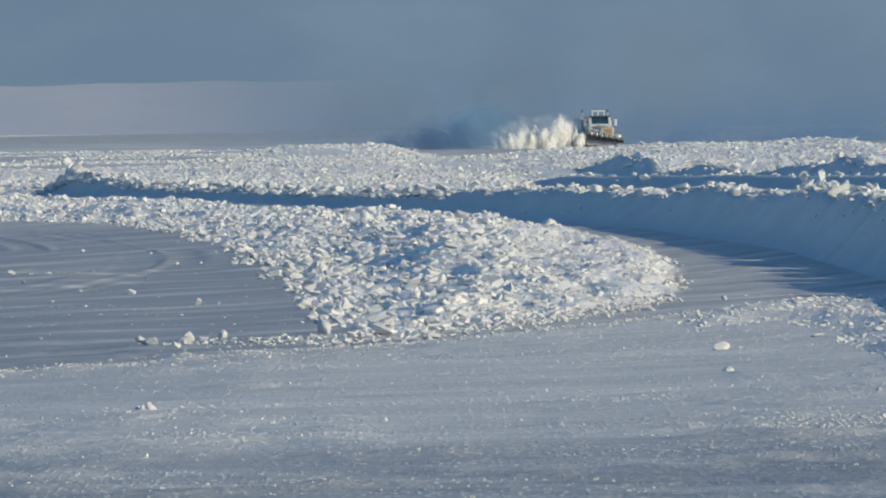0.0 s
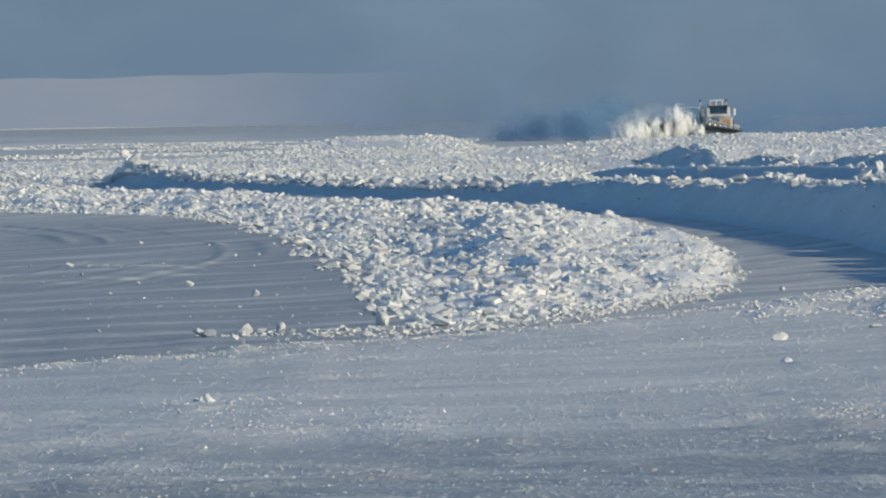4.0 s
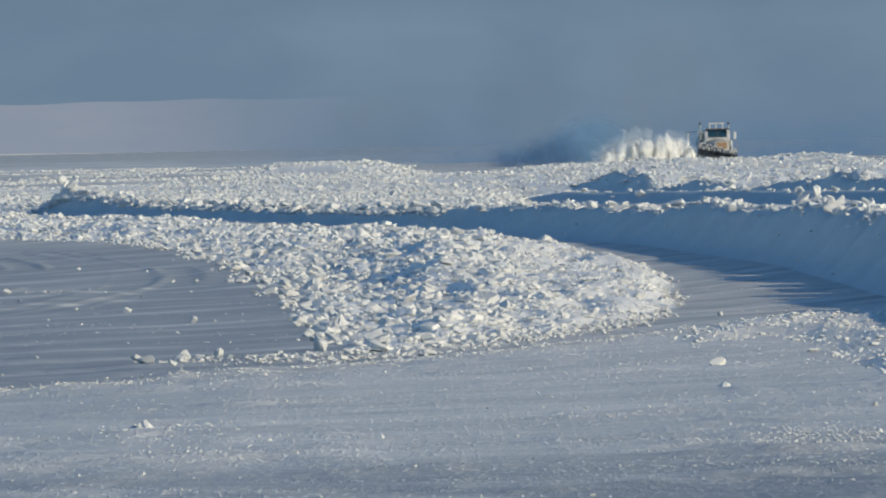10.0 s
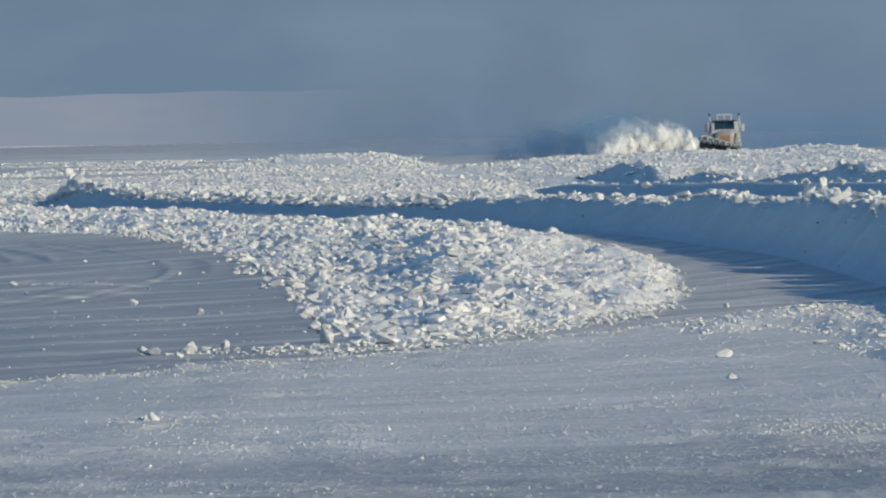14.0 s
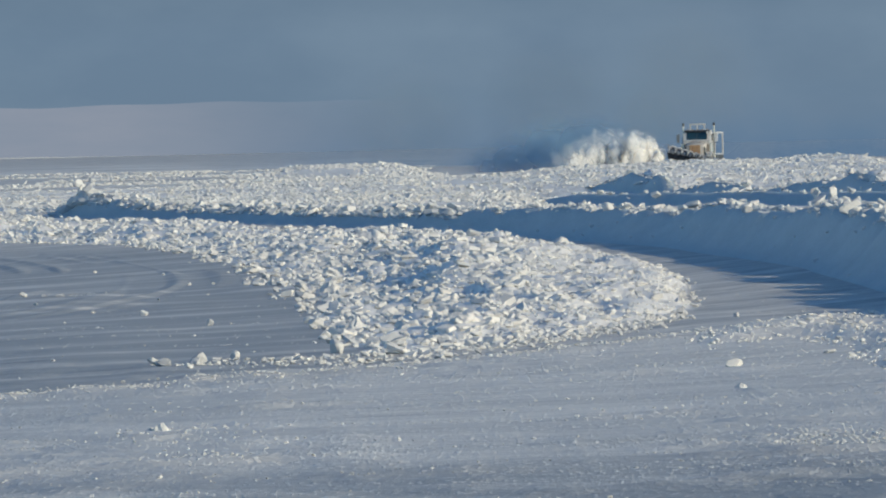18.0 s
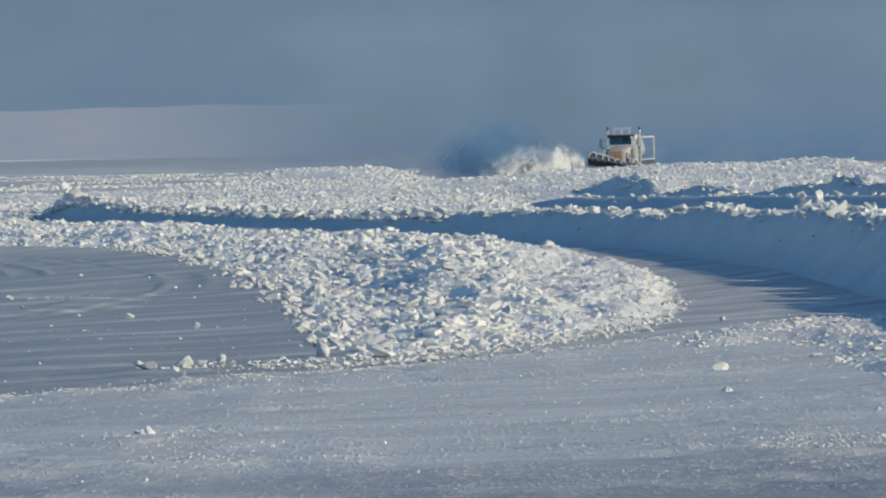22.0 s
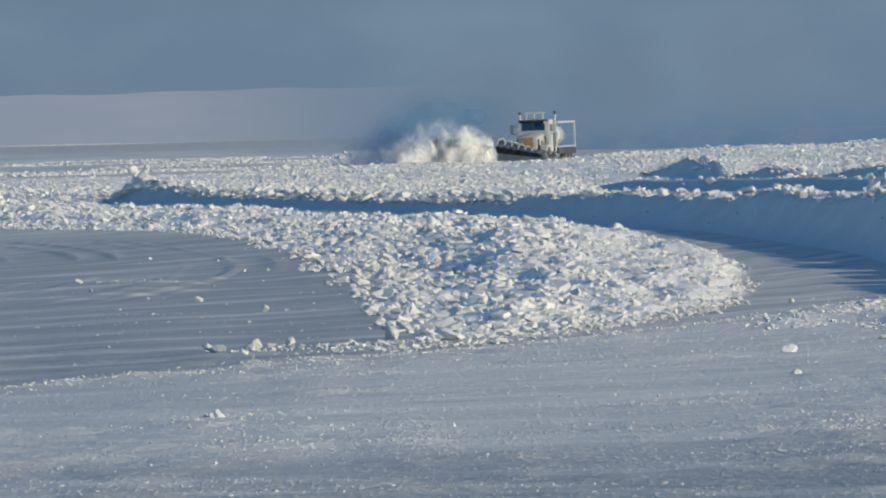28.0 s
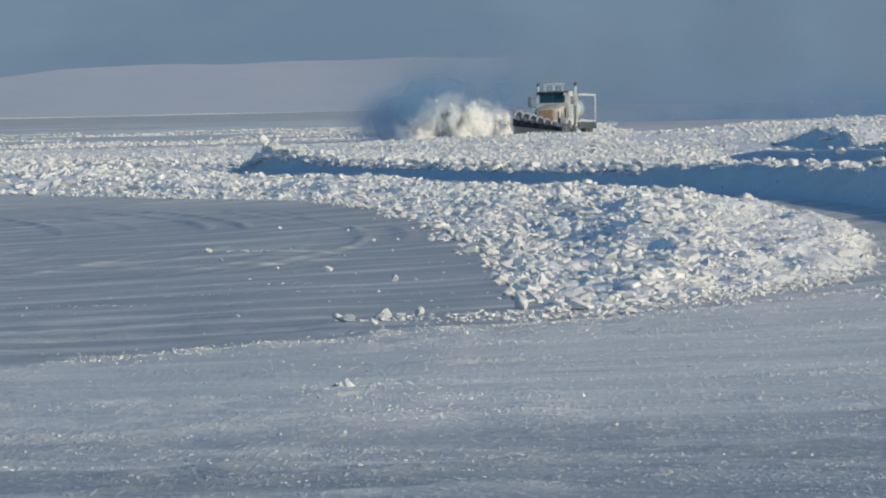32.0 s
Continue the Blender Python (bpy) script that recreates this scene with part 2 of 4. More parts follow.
def hashed(ix, iy, seed):
    n = (ix.astype(np.int64) * 374761393 + iy.astype(np.int64) * 668265263 + seed * 982451653) & 0xFFFFFFFF
    n = ((n ^ (n >> 13)) * 1274126177) & 0xFFFFFFFF
    return ((n ^ (n >> 16)) & 0xFFFF) / 65535.0


def vnoise(x, y, seed=0):
    ix, iy = np.floor(x), np.floor(y)
    u, v = x - ix, y - iy
    u, v = u * u * (3 - 2 * u), v * v * (3 - 2 * v)
    a, b, c, d = hashed(ix, iy, seed), hashed(ix + 1, iy, seed), hashed(ix, iy + 1, seed), hashed(ix + 1, iy + 1, seed)
    return (a + (b - a) * u) * (1 - v) + (c + (d - c) * u) * v - 0.5


def fractal(x, y, octaves=4, seed=0, gain=0.5):
    s, k = 0.0, 1.0
    for i in range(octaves):
        s = s + k * vnoise(x * 2**i, y * 2**i, seed + i)
        k *= gain
    return s


def side_of(x, y, line):
    """Signed distance to a line of plan points (positive on its right) and the place along it, 0 to 1."""
    best, sign, along = np.full(x.shape, 1e9), np.zeros(x.shape), np.zeros(x.shape)
    n = len(line) - 1
    for i in range(n):
        (ax, ay), (bx, by) = line[i], line[i + 1]
        dx, dy = bx - ax, by - ay
        k = ((x - ax) * dx + (y - ay) * dy) / (dx * dx + dy * dy)
        kc = np.clip(k, 0 if i else -9, 1 if i < n - 1 else 9)
        px, py = x - ax - kc * dx, y - ay - kc * dy
        d = np.hypot(px, py)
        near = d < best
        sign = np.where(near, np.sign((x - ax) * dy - (y - ay) * dx), sign)
        along = np.where(near, (i + np.clip(k, 0, 1)) / n, along)
        best = np.where(near, d, best)
    return best * sign, along


def inside(x, y, ring):
    """Distance into a ring of plan points (negative outside)."""
    best, odd = np.full(x.shape, 1e9), np.zeros(x.shape, bool)
    for (ax, ay), (bx, by) in zip(ring, ring[1:] + ring[:1]):
        dx, dy = bx - ax, by - ay
        k = np.clip(((x - ax) * dx + (y - ay) * dy) / (dx * dx + dy * dy), 0, 1)
        best = np.minimum(best, np.hypot(x - ax - k * dx, y - ay - k * dy))
        hit = ((ay > y) != (by > y)) & (x < (bx - ax) * (y - ay) / (by - ay + 1e-12) + ax)
        odd ^= hit
    return np.where(odd, best, -best)


# foot of the cut bank that runs along the cleared lane, near to far, and its crest heights
BANK = [(7.6, 60), (7.2, 76), (7.0, 82), (6.85, 112), (6.5, 134), (5.2, 155), (3.2, 170), (-0.8, 194), (-3.4, 213), (-8.8, 242), (-13.2, 260), (-15.2, 266), (-34, 318), (-80, 420)]
BANK_H = [0.04, 0.10, 0.95, 1.1, 1.0, 0.82, 0.72, 0.52, 0.5, 0.36, 0.80, 0.16, 0.06, 0.05]
# a second cut lane behind it: its low near bank, and the taller far bank in two lobes
BANK2 = [(27, 220), (18.5, 232), (14.2, 242), (13.2, 248), (12.5, 254), (11.6, 259), (10.8, 265), (10.2, 270), (9.5, 276), (8.9, 281), (8.2, 286), (7.9, 289), (7.2, 294), (6.5, 299), (5.8, 304), (4.9, 311), (3.6, 318)]
BANK2_H = [0.7, 0.6, 0.75, 0.98, 0.85, 0.55, 0.3, 0.55, 0.72, 0.5, 0.32, 0.8, 0.98, 0.85, 0.55, 0.16, 0.02]
BANK3 = [(24, 207), (14, 233), (11.5, 240), (7.5, 251), (3.9, 262), (2.2, 271)]
BANK3_H = [0.5, 0.5, 0.48, 0.5, 0.42, 0.05]
# windrow of broken blocks between the two cleared lanes
HEAP = [(-60, 320), (-30, 245), (-16, 203), (-11.8, 190), (-8.0, 180), (-5.9, 163), (-3.95, 142), (-3.2, 129), (-2.3, 116), (-2.0, 106), (-1.8, 95), (-1.35, 91), (-1.15, 83), (-0.5, 78.5), (0.2, 81), (1.4, 87), (2.5, 91.5), (3.3, 100),
        (3.75, 118), (3.55, 131), (2.95, 147), (1.3, 164), (-2.5, 184), (-8, 213), (-14.3, 240), (-17, 266), (-34, 325), (-70, 440)]
MOUND = [(2.5, 80), (2.8, 86.5), (4.0, 90.5), (5.5, 91.5), (9.5, 92), (14, 90), (12, 66), (4.4, 68), (3.9, 73), (4.1, 79), (3.75, 83)]
# gaps broken into the bank's crest: place, half width, depth
NOTCHES = [(94.6, 0.4, 0.25), (101.6, 0.5, 0.3), (104.6, 0.6, 0.45), (108.6, 0.5, 0.35), (112.0, 1.0, 0.45), (118.5, 0.8, 0.3), (128, 1.0, 0.12), (140, 1.2, 0.12), (161, 1.5, 0.15)]
RIDGE_X = [-120, -60, -30, -13, -5, -1, 2.5, 5, 9, 12.5, 16, 19, 21.5, 30, 45, 120]
RIDGE_Z = [0.05, 0.1, 0.2, 0.48, 0.74, 0.66, 0.77, 1.0, 1.08, 1.2, 1.14, 1.4, 1.0, 1.1, 1.3, 0.9]


def bank_wander(x, y):
    return 0.5 * vnoise(x / 30, y / 16.0, 71) + 0.12 * vnoise(x / 20, y / 6.0, 72)


def bank_height(x, y, k):
    return np.interp(k, np.linspace(0, 1, len(BANK)), BANK_H) * (1 + 0.35 * vnoise(x / 9, y / 11.0, 73)) * (1 + 0.16 * vnoise(x * 0, y / 0.9, 76)) * (1 - sum(d * np.exp(-((y - c) / w) ** 2) for c, w, d in NOTCHES))


def plough_edge(x):
    """The near rim of the cleared lane."""
    return 76.9 + 1.95 * x + 1.8 * np.maximum(x - 0.7, 0) + 0.35 * np.sin(x / 0.9)


def far_height(x, y, k):
    return np.interp(k, np.linspace(0, 1, len(BANK2)), BANK2_H) * (1 + 0.12 * vnoise(x / 3.0, y / 9.0, 83)) * (1 + 0.4 * vnoise(x / 0.8, y / 2.0, 84))


def low_height(x, y, k):
    return np.interp(k, np.linspace(0, 1, len(BANK3)), BANK3_H) * (1 + 0.2 * vnoise(x / 2.0, y / 6.0, 87))


def surface(x, y):
    """Height of the snow, and how packed it is (1: driven smooth, 0: loose blocks)."""
    x, y = np.asarray(x, float), np.asarray(y, float)
    reach = smooth(900, 500, y) * smooth(20, 45, y)
    z = 0.05 * fractal(x / 2.2, y / 9.0, 2, 3) * smooth(4000, 300, y) + 0.0125 * fractal(x / 0.55, y / 2.25, 2, 5) * smooth(110, 70, y)
    z = z + 0.022 * fractal(x / 0.6, y / 0.6, 4, 11) * reach * smooth(95, 60, y)
    z = z + 0.055 * (np.abs(fractal(x / 0.9, y / 1.3, 3, 13)) - 0.15) * reach * smooth(100, 60, y)
    # curved wheel ruts in the far cleared lane: a wide turn
    bend = x + (y - 124) ** 2 / 400
    for k, (off, dep) in enumerate([(-4.6, 0.7), (-5.3, 1), (-6.1, 0.6), (-7.3, 1), (-8.2, 0.8), (-9.6, 0.7), (-11.0, 0.8)]):
        w = bend - off - 0.15 * np.sin(y / 9.0 + k)
        z = z + dep * 0.85 * (0.05 * np.exp(-((w - 0.35) / 0.16) ** 2) - 0.03 * np.exp(-(w / 0.22) ** 2)) * smooth(92, 108, y) * smooth(190, 160, y) * (0.7 + vnoise(x, y / 6, 5 + k))
    # low ploughed lines across the foreground
    for k, at in enumerate([79.5, 75.0, 71.0, 66.5, 63.0, 60.0, 57.0, 54.0, 51.5, 49.0, 46.5, 44.0]):
        w = y - at - 0.8 * x - 0.7 * np.sin(x / 3.1 + 2 * k)
        z = z + 0.045 * np.exp(-(w / 0.4) ** 2) * np.clip(0.4 + 1.8 * vnoise(x * 0.7, y * 0.15, 31 + k), 0, 1)
    w = y - plough_edge(x)
    z = z + 0.04 * np.exp(-(w / 1.0) ** 2) * (0.7 + vnoise(x * 3, y, 37)) * smooth(-7, -4, x) * smooth(3.5, 2, x)
    # a scraped hollow with a torn rim
    r = np.hypot((x + 2.49) / 0.13, (y - 59.4) / 0.8)
    z = z - 0.15 * np.exp(-r**2) + 0.035 * np.exp(-(r - 1.6) ** 2 / 0.3) * (0.5 + vnoise(x * 9, y * 2, 39))
    packed = 1.0 - 0.4 * smooth(3, -3, w) * (1 - smooth(56, 48, y - 0.8 * x))
    loose = fractal(x / 0.45, y / 1.2, 3, 21, 0.6)
    big = fractal(x / 2.0, y / 7.0, 3, 41)
    # windrow
    d = inside(x, y, HEAP) + 0.5 * fractal(x / 0.9, y / 4.0, 3, 51)
    top = np.interp(y, [78, 90, 110, 130, 150, 180, 215, 300], [0.14, 0.28, 0.37, 0.40, 0.33, 0.29, 0.30, 0.26])
    lop = 1.0 - 0.55 * smooth(0.6, 3.2, x) * smooth(175, 150, y)
    heap = smooth(0.0, np.interp(x, [0.5, 2.5], [3.0, 0.8]), d) * top * lop * (1 + 0.55 * big + 0.75 * fractal(x / 0.75, y / 2.6, 2, 45)) + smooth(0, 0.5, d) * 0.12 * (loose + 0.1)
    z, packed = np.maximum(z, heap), packed * (1 - smooth(-0.1, 0.25, d))
    # mound by the bank
    d = inside(x, y, MOUND) + 0.5 * fractal(x / 0.8, y / 3.0, 3, 61)
    z, packed = z + smooth(0, 0.9, d) * (0.09 + 0.06 * loose), packed * (1 - 0.25 * smooth(0, 0.3, d))
    # cut bank, the lane behind it and the second bank
    s, k = side_of(x, y, BANK)
    s = s + bank_wander(x, y)
    h = bank_height(x, y, k)
    lane = 0.30 * smooth(0.2, 1.5, s)
    bank = h * smooth(0.12, 0.5, s) * (1 - 0.75 * smooth(0.8, 2.2, s)) + 0.10 * (loose + 0.2) * smooth(0.45, 0.9, s)
    s2, k2 = side_of(x, y, BANK2)
    bank2 = far_height(x, y, k2) * smooth(0.15, 0.6, s2) * (1 - 0.3 * smooth(2, 6, s2)) + 0.05 * (loose + 0.2) * smooth(0.5, 1.0, s2)
    s3, k3 = side_of(x, y, BANK3)
    bank2 = np.maximum(bank2, low_height(x, y, k3) * smooth(0.15, 0.5, s3) * (1 - 0.8 * smooth(0.6, 1.8, s3)))
    second = smooth(1.8, 3.8, x) * smooth(300, 280, y - 6 * smooth(6, 2, x))
    lane = lane * (1 - 0.85 * second * smooth(1.0, 2.5, s))
    bank = bank * (1 - second * smooth(0.9, 2.0, s))
    ridge = np.interp(x, RIDGE_X, RIDGE_Z) * smooth(265, 355, y) * smooth(402, 372, y) * (1 + 0.16 * big) * smooth(0.2, 3, s) * np.maximum(np.maximum(smooth(0.4, 2.5, s2), smooth(299, 311, y)), smooth(4.5, 1.5, x))
    field = np.maximum(np.maximum(bank, bank2), np.maximum(ridge, lane)) + 0.07 * loose * smooth(1, 3, s) * smooth(410, 380, y) * np.maximum(smooth(0.2, 1.0, s2), smooth(3.0, 1.0, x))
    back = smooth(0.0, 0.15, s)
    z = np.where(s > 0, np.maximum(z, field), z)
    packed = packed * (1 - back * smooth(420, 385, y) * (0.4 + 0.6 * smooth(-0.1, 0.1, loose + 0.15)))
    # a heap of broken snow, set beyond the plough lane to fit the camera's view
    far = smooth(-15.5, -10, x + 0.02 * (y - 500)) * smooth(-0.5, -4.5, x) * np.exp(-((y - 500) / 14) ** 2)
    z = z + far * (0.82 + 0.3 * big)
    packed = packed * (1 - smooth(0.1, 0.3, far))
    # far plain: low drifts, torn here and there
    packed = packed * (1 - 0.5 * smooth(-0.02, 0.02, -(x / y) - 0.0) * smooth(400, 440, y) * smooth(1600, 900, y) * smooth(-0.15, 0.1, fractal(x / 16, y / 30, 3, 95)))
    z = z + smooth(400, 520, y) * smooth(1800, 700, y) * 0.12 * fractal(x / 9, y / 60, 3, 91)
    return z, packed


def far_bank():
    """A low sunlit snow bank where the plain meets the hill."""
    bm = bmesh.new()
    rows = []
    for i in range(86):
        x = -900 + 10 * i
        h = (1.15 + 0.9 * float(vnoise(np.array([x / 60.0]), np.array([0.5]), 8)[0])) * float(smooth(-80, -300, x)) - 0.1
        rows.append([bm.verts.new((x, y, z)) for y, z in ((4085, -0.5), (4090, h), (4110, h), (4120, -0.5))])
    for p, q in zip(rows, rows[1:]):
        for j in range(3):
            bm.faces.new((p[j], q[j], q[j + 1], p[j + 1]))
    return tagged(part("far_snow_bank", bm, SNOW), "low white snow bank along the foot of the hill", "snow bank", kind="structure")


def bank_face(line, tall, wander, label):
    """The cut face of a bank, a smooth sheet of its own along the lane."""
    ends = np.array(line, float)
    run = np.concatenate([[0], np.cumsum(np.hypot(*np.diff(ends, axis=0).T))])
    u = np.arange(0, run[-1], 0.45)
    px, py = np.interp(u, run, ends[:, 0]), np.interp(u, run, ends[:, 1])
    px, py = [np.convolve(np.pad(c, 12, "edge"), np.ones(25) / 25, "valid") for c in (px, py)]
    tx, ty = np.gradient(px), np.gradient(py)
    ln = np.hypot(tx, ty)
    nx, ny = ty / ln, -tx / ln
    h, shift = tall(px, py), wander(px, py)
    prof = [(-0.75, -0.03), (-0.6, 0.03), (-0.42, 0.16), (-0.22, 0.36), (-0.02, 0.60), (0.16, 0.82), (0.32, 0.96), (0.50, 1.0), (0.70, 0.93)]
    vs = []
    m = len(prof)
    for v, f in prof:
        v = v + 0.06 * fractal(u / 2.6, np.zeros_like(u) + v * 4, 3, 67)
        x, y = px + nx * (v - shift), py + ny * (v - shift)
        vs.append(np.stack([x, y, h * f + 0.03 * fractal(u / 2.5, np.zeros_like(u) + v * 5, 3, 66) * (f > 0.1)], 1))
    n = len(u)
    V = np.concatenate(vs)
    i = (np.arange(m - 1)[:, None] * n + np.arange(n - 1)[None, :]).ravel()
    tris = np.concatenate([np.stack([i, i + 1, i + n + 1], 1), np.stack([i, i + n + 1, i + n], 1)])
    me = tri_mesh("bank_face", V, tris, SHADED_CUT)
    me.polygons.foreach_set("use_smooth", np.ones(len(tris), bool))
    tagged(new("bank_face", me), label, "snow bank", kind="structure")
    return px - nx * shift, py - ny * shift, nx, ny, h


def height(x, y):
    return surface(np.atleast_1d(x), np.atleast_1d(y))[0]


def lay_ground():
    ys = np.concatenate([np.arange(-80, 40, 4.0), 40 * np.exp(np.arange(0, math.log(450 / 40), 0.004)), 450 * np.exp(np.arange(0, math.log(4700 / 450), 0.03)), [4800]])
    slope = np.concatenate([np.linspace(-0.102, 0.082, 440)])
    out = np.array([4, 12, 30, 70, 150, 300, 600, 1200, 2400])
    wide = np.maximum(ys, 45)[:, None] * slope[None, :]
    left, right = wide[:, :1] - out[::-1][None, :], wide[:, -1:] + out[None, :]
    X = np.concatenate([left, wide, right], 1)
    Y = np.repeat(ys[:, None], X.shape[1], 1)
    Z, packed = surface(X.ravel(), Y.ravel())
    r, c = X.shape
    i = (np.arange(r - 1)[:, None] * c + np.arange(c - 1)[None, :]).ravel()
    tris = np.concatenate([np.stack([i, i + 1, i + c + 1], 1), np.stack([i, i + c + 1, i + c], 1)])
    me = tri_mesh("ground", np.stack([X.ravel(), Y.ravel(), Z], 1), tris, GROUND)
    me.attributes.new("packed", "FLOAT", "POINT").data.foreach_set("value", packed.astype(np.float32))
    edge = Y.ravel() - plough_edge(X.ravel())
    torn = np.clip(smooth(0.5, -2.0, edge) + 0.1, 0, 1) * smooth(140, 95, Y.ravel())
    # polished lane, then near and side patches darkened like the picture's dim lower corners
    icy_dim = np.maximum(0.85 * smooth(-0.3, 1.5, edge) * smooth(190, 150, Y.ravel()) * smooth(1.5, -2.5, X.ravel()), np.maximum(smooth(0.6, 2.2, X.ravel()), 0.8) * smooth(56.0, 49.0, Y.ravel()))
    icy_dim = np.maximum(icy_dim, 0.55 * smooth(0.6, 2.8, X.ravel()) * smooth(76.0, 62.0, Y.ravel()))
    icy_dim = np.maximum(icy_dim, 0.9 * smooth(-1.0, -3.0, X.ravel()) * smooth(0.0, -1.5, edge))
    me.attributes.new("icy_dim", "FLOAT", "POINT").data.foreach_set("value", icy_dim.astype(np.float32))
    me.attributes.new("torn", "FLOAT", "POINT").data.foreach_set("value", torn.astype(np.float32))
    me.polygons.foreach_set("use_smooth", np.ones(len(tris), bool))
    return tagged(new("ground", me), "ploughed and driven snow with banks and windrows under low sun", "snow", kind="structure")


lay_ground()
far_bank()
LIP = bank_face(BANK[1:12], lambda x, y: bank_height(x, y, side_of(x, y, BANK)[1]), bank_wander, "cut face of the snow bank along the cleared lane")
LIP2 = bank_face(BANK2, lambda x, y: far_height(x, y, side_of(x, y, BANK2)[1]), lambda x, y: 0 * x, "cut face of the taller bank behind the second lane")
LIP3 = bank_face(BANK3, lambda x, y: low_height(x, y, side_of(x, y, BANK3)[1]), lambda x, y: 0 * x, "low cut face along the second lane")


# ---- the distance: glowing sheets for the haze of blown snow, and a low hill ----
def glow_backdrop(name, x0, x1, y, z0, z1, label, crest=None):
    n = 160
    vs, fs = [], []
    for i in range(n + 1):
        x = x0 + (x1 - x0) * i / n
        top = z1 if crest is None else crest(x)
        vs += [(x, y, z0), (x, y, top)]
    for i in range(n):
        fs.append((2 * i, 2 * i + 2, 2 * i + 3, 2 * i + 1))
    m = bpy.data.materials.new(name)
    m.use_nodes = True
    t = m.node_tree
    t.nodes.remove(t.nodes["Principled BSDF"])
    ob = new(name, mesh_of(name, vs, fs, [m]))
    tagged(ob, label, "backdrop", kind="structure")
    return ob, t


def emit(t, colour, clear=None):
    em = t.nodes.new("ShaderNodeEmission")
    t.links.new(colour, em.inputs["Color"])
    out = em.outputs[0]
    if clear is not None:
        mix, tr = t.nodes.new("ShaderNodeMixShader"), t.nodes.new("ShaderNodeBsdfTransparent")
        t.links.new(clear, mix.inputs[0]), t.links.new(out, mix.inputs[1]), t.links.new(tr.outputs[0], mix.inputs[2])
        out = mix.outputs[0]
    t.links.new(out, t.nodes["Material Output"].inputs["Surface"])


def axis_ramp(t, axis, lo, hi, stops):
    co = t.nodes.new("ShaderNodeTexCoord")
    sep = t.nodes.new("ShaderNodeSeparateXYZ")
    t.links.new(co.outputs["Object"], sep.inputs[0])
    mr = node(t, "ShaderNodeMapRange", **{"From Min": lo, "From Max": hi})
    t.links.new(sep.outputs[axis], mr.inputs["Value"])
    return ramp(t, mr.outputs["Result"], stops)


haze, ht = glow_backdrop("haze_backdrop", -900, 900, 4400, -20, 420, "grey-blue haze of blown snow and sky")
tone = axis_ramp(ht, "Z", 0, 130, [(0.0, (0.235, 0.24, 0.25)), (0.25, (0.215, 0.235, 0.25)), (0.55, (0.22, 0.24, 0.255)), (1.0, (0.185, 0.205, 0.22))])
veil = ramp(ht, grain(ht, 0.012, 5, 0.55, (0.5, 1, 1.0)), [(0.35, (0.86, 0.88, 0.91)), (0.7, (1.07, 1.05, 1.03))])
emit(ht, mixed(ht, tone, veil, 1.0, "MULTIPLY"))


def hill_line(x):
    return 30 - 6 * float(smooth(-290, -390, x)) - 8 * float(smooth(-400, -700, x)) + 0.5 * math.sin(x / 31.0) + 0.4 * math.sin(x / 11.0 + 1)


# flat sheet that glows; the haze over the hill is painted into its colour
hill, gt = glow_backdrop("distant_hill_backdrop", -900, 40, 4200, -10, 0, "flat glowing hill, pale mauve haze put into its colour", hill_line)
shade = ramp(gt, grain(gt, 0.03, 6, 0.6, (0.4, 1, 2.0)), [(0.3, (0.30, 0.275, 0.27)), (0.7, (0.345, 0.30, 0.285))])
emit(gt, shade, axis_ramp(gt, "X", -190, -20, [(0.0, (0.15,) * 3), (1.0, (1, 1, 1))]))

# glowing sheet: blue dust haze painted in, set near to cover bright plain
veil_wall, vt = glow_backdrop("blown_snow_backdrop", -44, 133, 700, -2, 12, "glowing blue-grey sheet, dust haze and shade put into its colour")
haze_tone = axis_ramp(vt, "Z", 0, 8.8, [(0.0, (0.115, 0.165, 0.225)), (0.5, (0.155, 0.195, 0.235)), (1.0, (0.20, 0.225, 0.245))])
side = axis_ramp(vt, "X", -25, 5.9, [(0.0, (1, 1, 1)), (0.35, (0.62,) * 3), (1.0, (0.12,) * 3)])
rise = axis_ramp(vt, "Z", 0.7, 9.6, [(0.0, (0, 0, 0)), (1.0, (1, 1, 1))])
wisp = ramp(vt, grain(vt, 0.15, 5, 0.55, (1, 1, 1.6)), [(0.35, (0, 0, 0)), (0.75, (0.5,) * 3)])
emit(vt, haze_tone, mixed(vt, mixed(vt, side, rise, 1.0, "SCREEN"), wisp, 1.0, "SCREEN"))


# ---- the plough truck: nose towards -y, wheels on z = 0 ----
def wheel(parent, x, y, r=0.52, w=0.3):
    bm = bmesh.new()
    prof = [(0.62, 0.5), (0.9, 0.5), (1.0, 0.36), (1.0, -0.36), (0.9, -0.5), (0.62, -0.5)]
    n = 20
    rings = [[bm.verts.new((w * b, r * a * math.cos(2 * math.pi * i / n), r * a * math.sin(2 * math.pi * i / n))) for a, b in prof] for i in range(n)]
    for i in range(n):
        p, q = rings[i], rings[(i + 1) % n]
        for j in range(len(prof)):
            k = (j + 1) % len(prof)
            bm.faces.new((p[j], q[j], q[k], p[k]))
    tyre = part("wheel", bm, RUBBER, parent)
    tyre.location = (x, y, r)
    part("rim", rod((-w * 0.42, 0, 0), (w * 0.42, 0, 0), r * 0.63, n=16), STEEL, tyre)
    return tyre


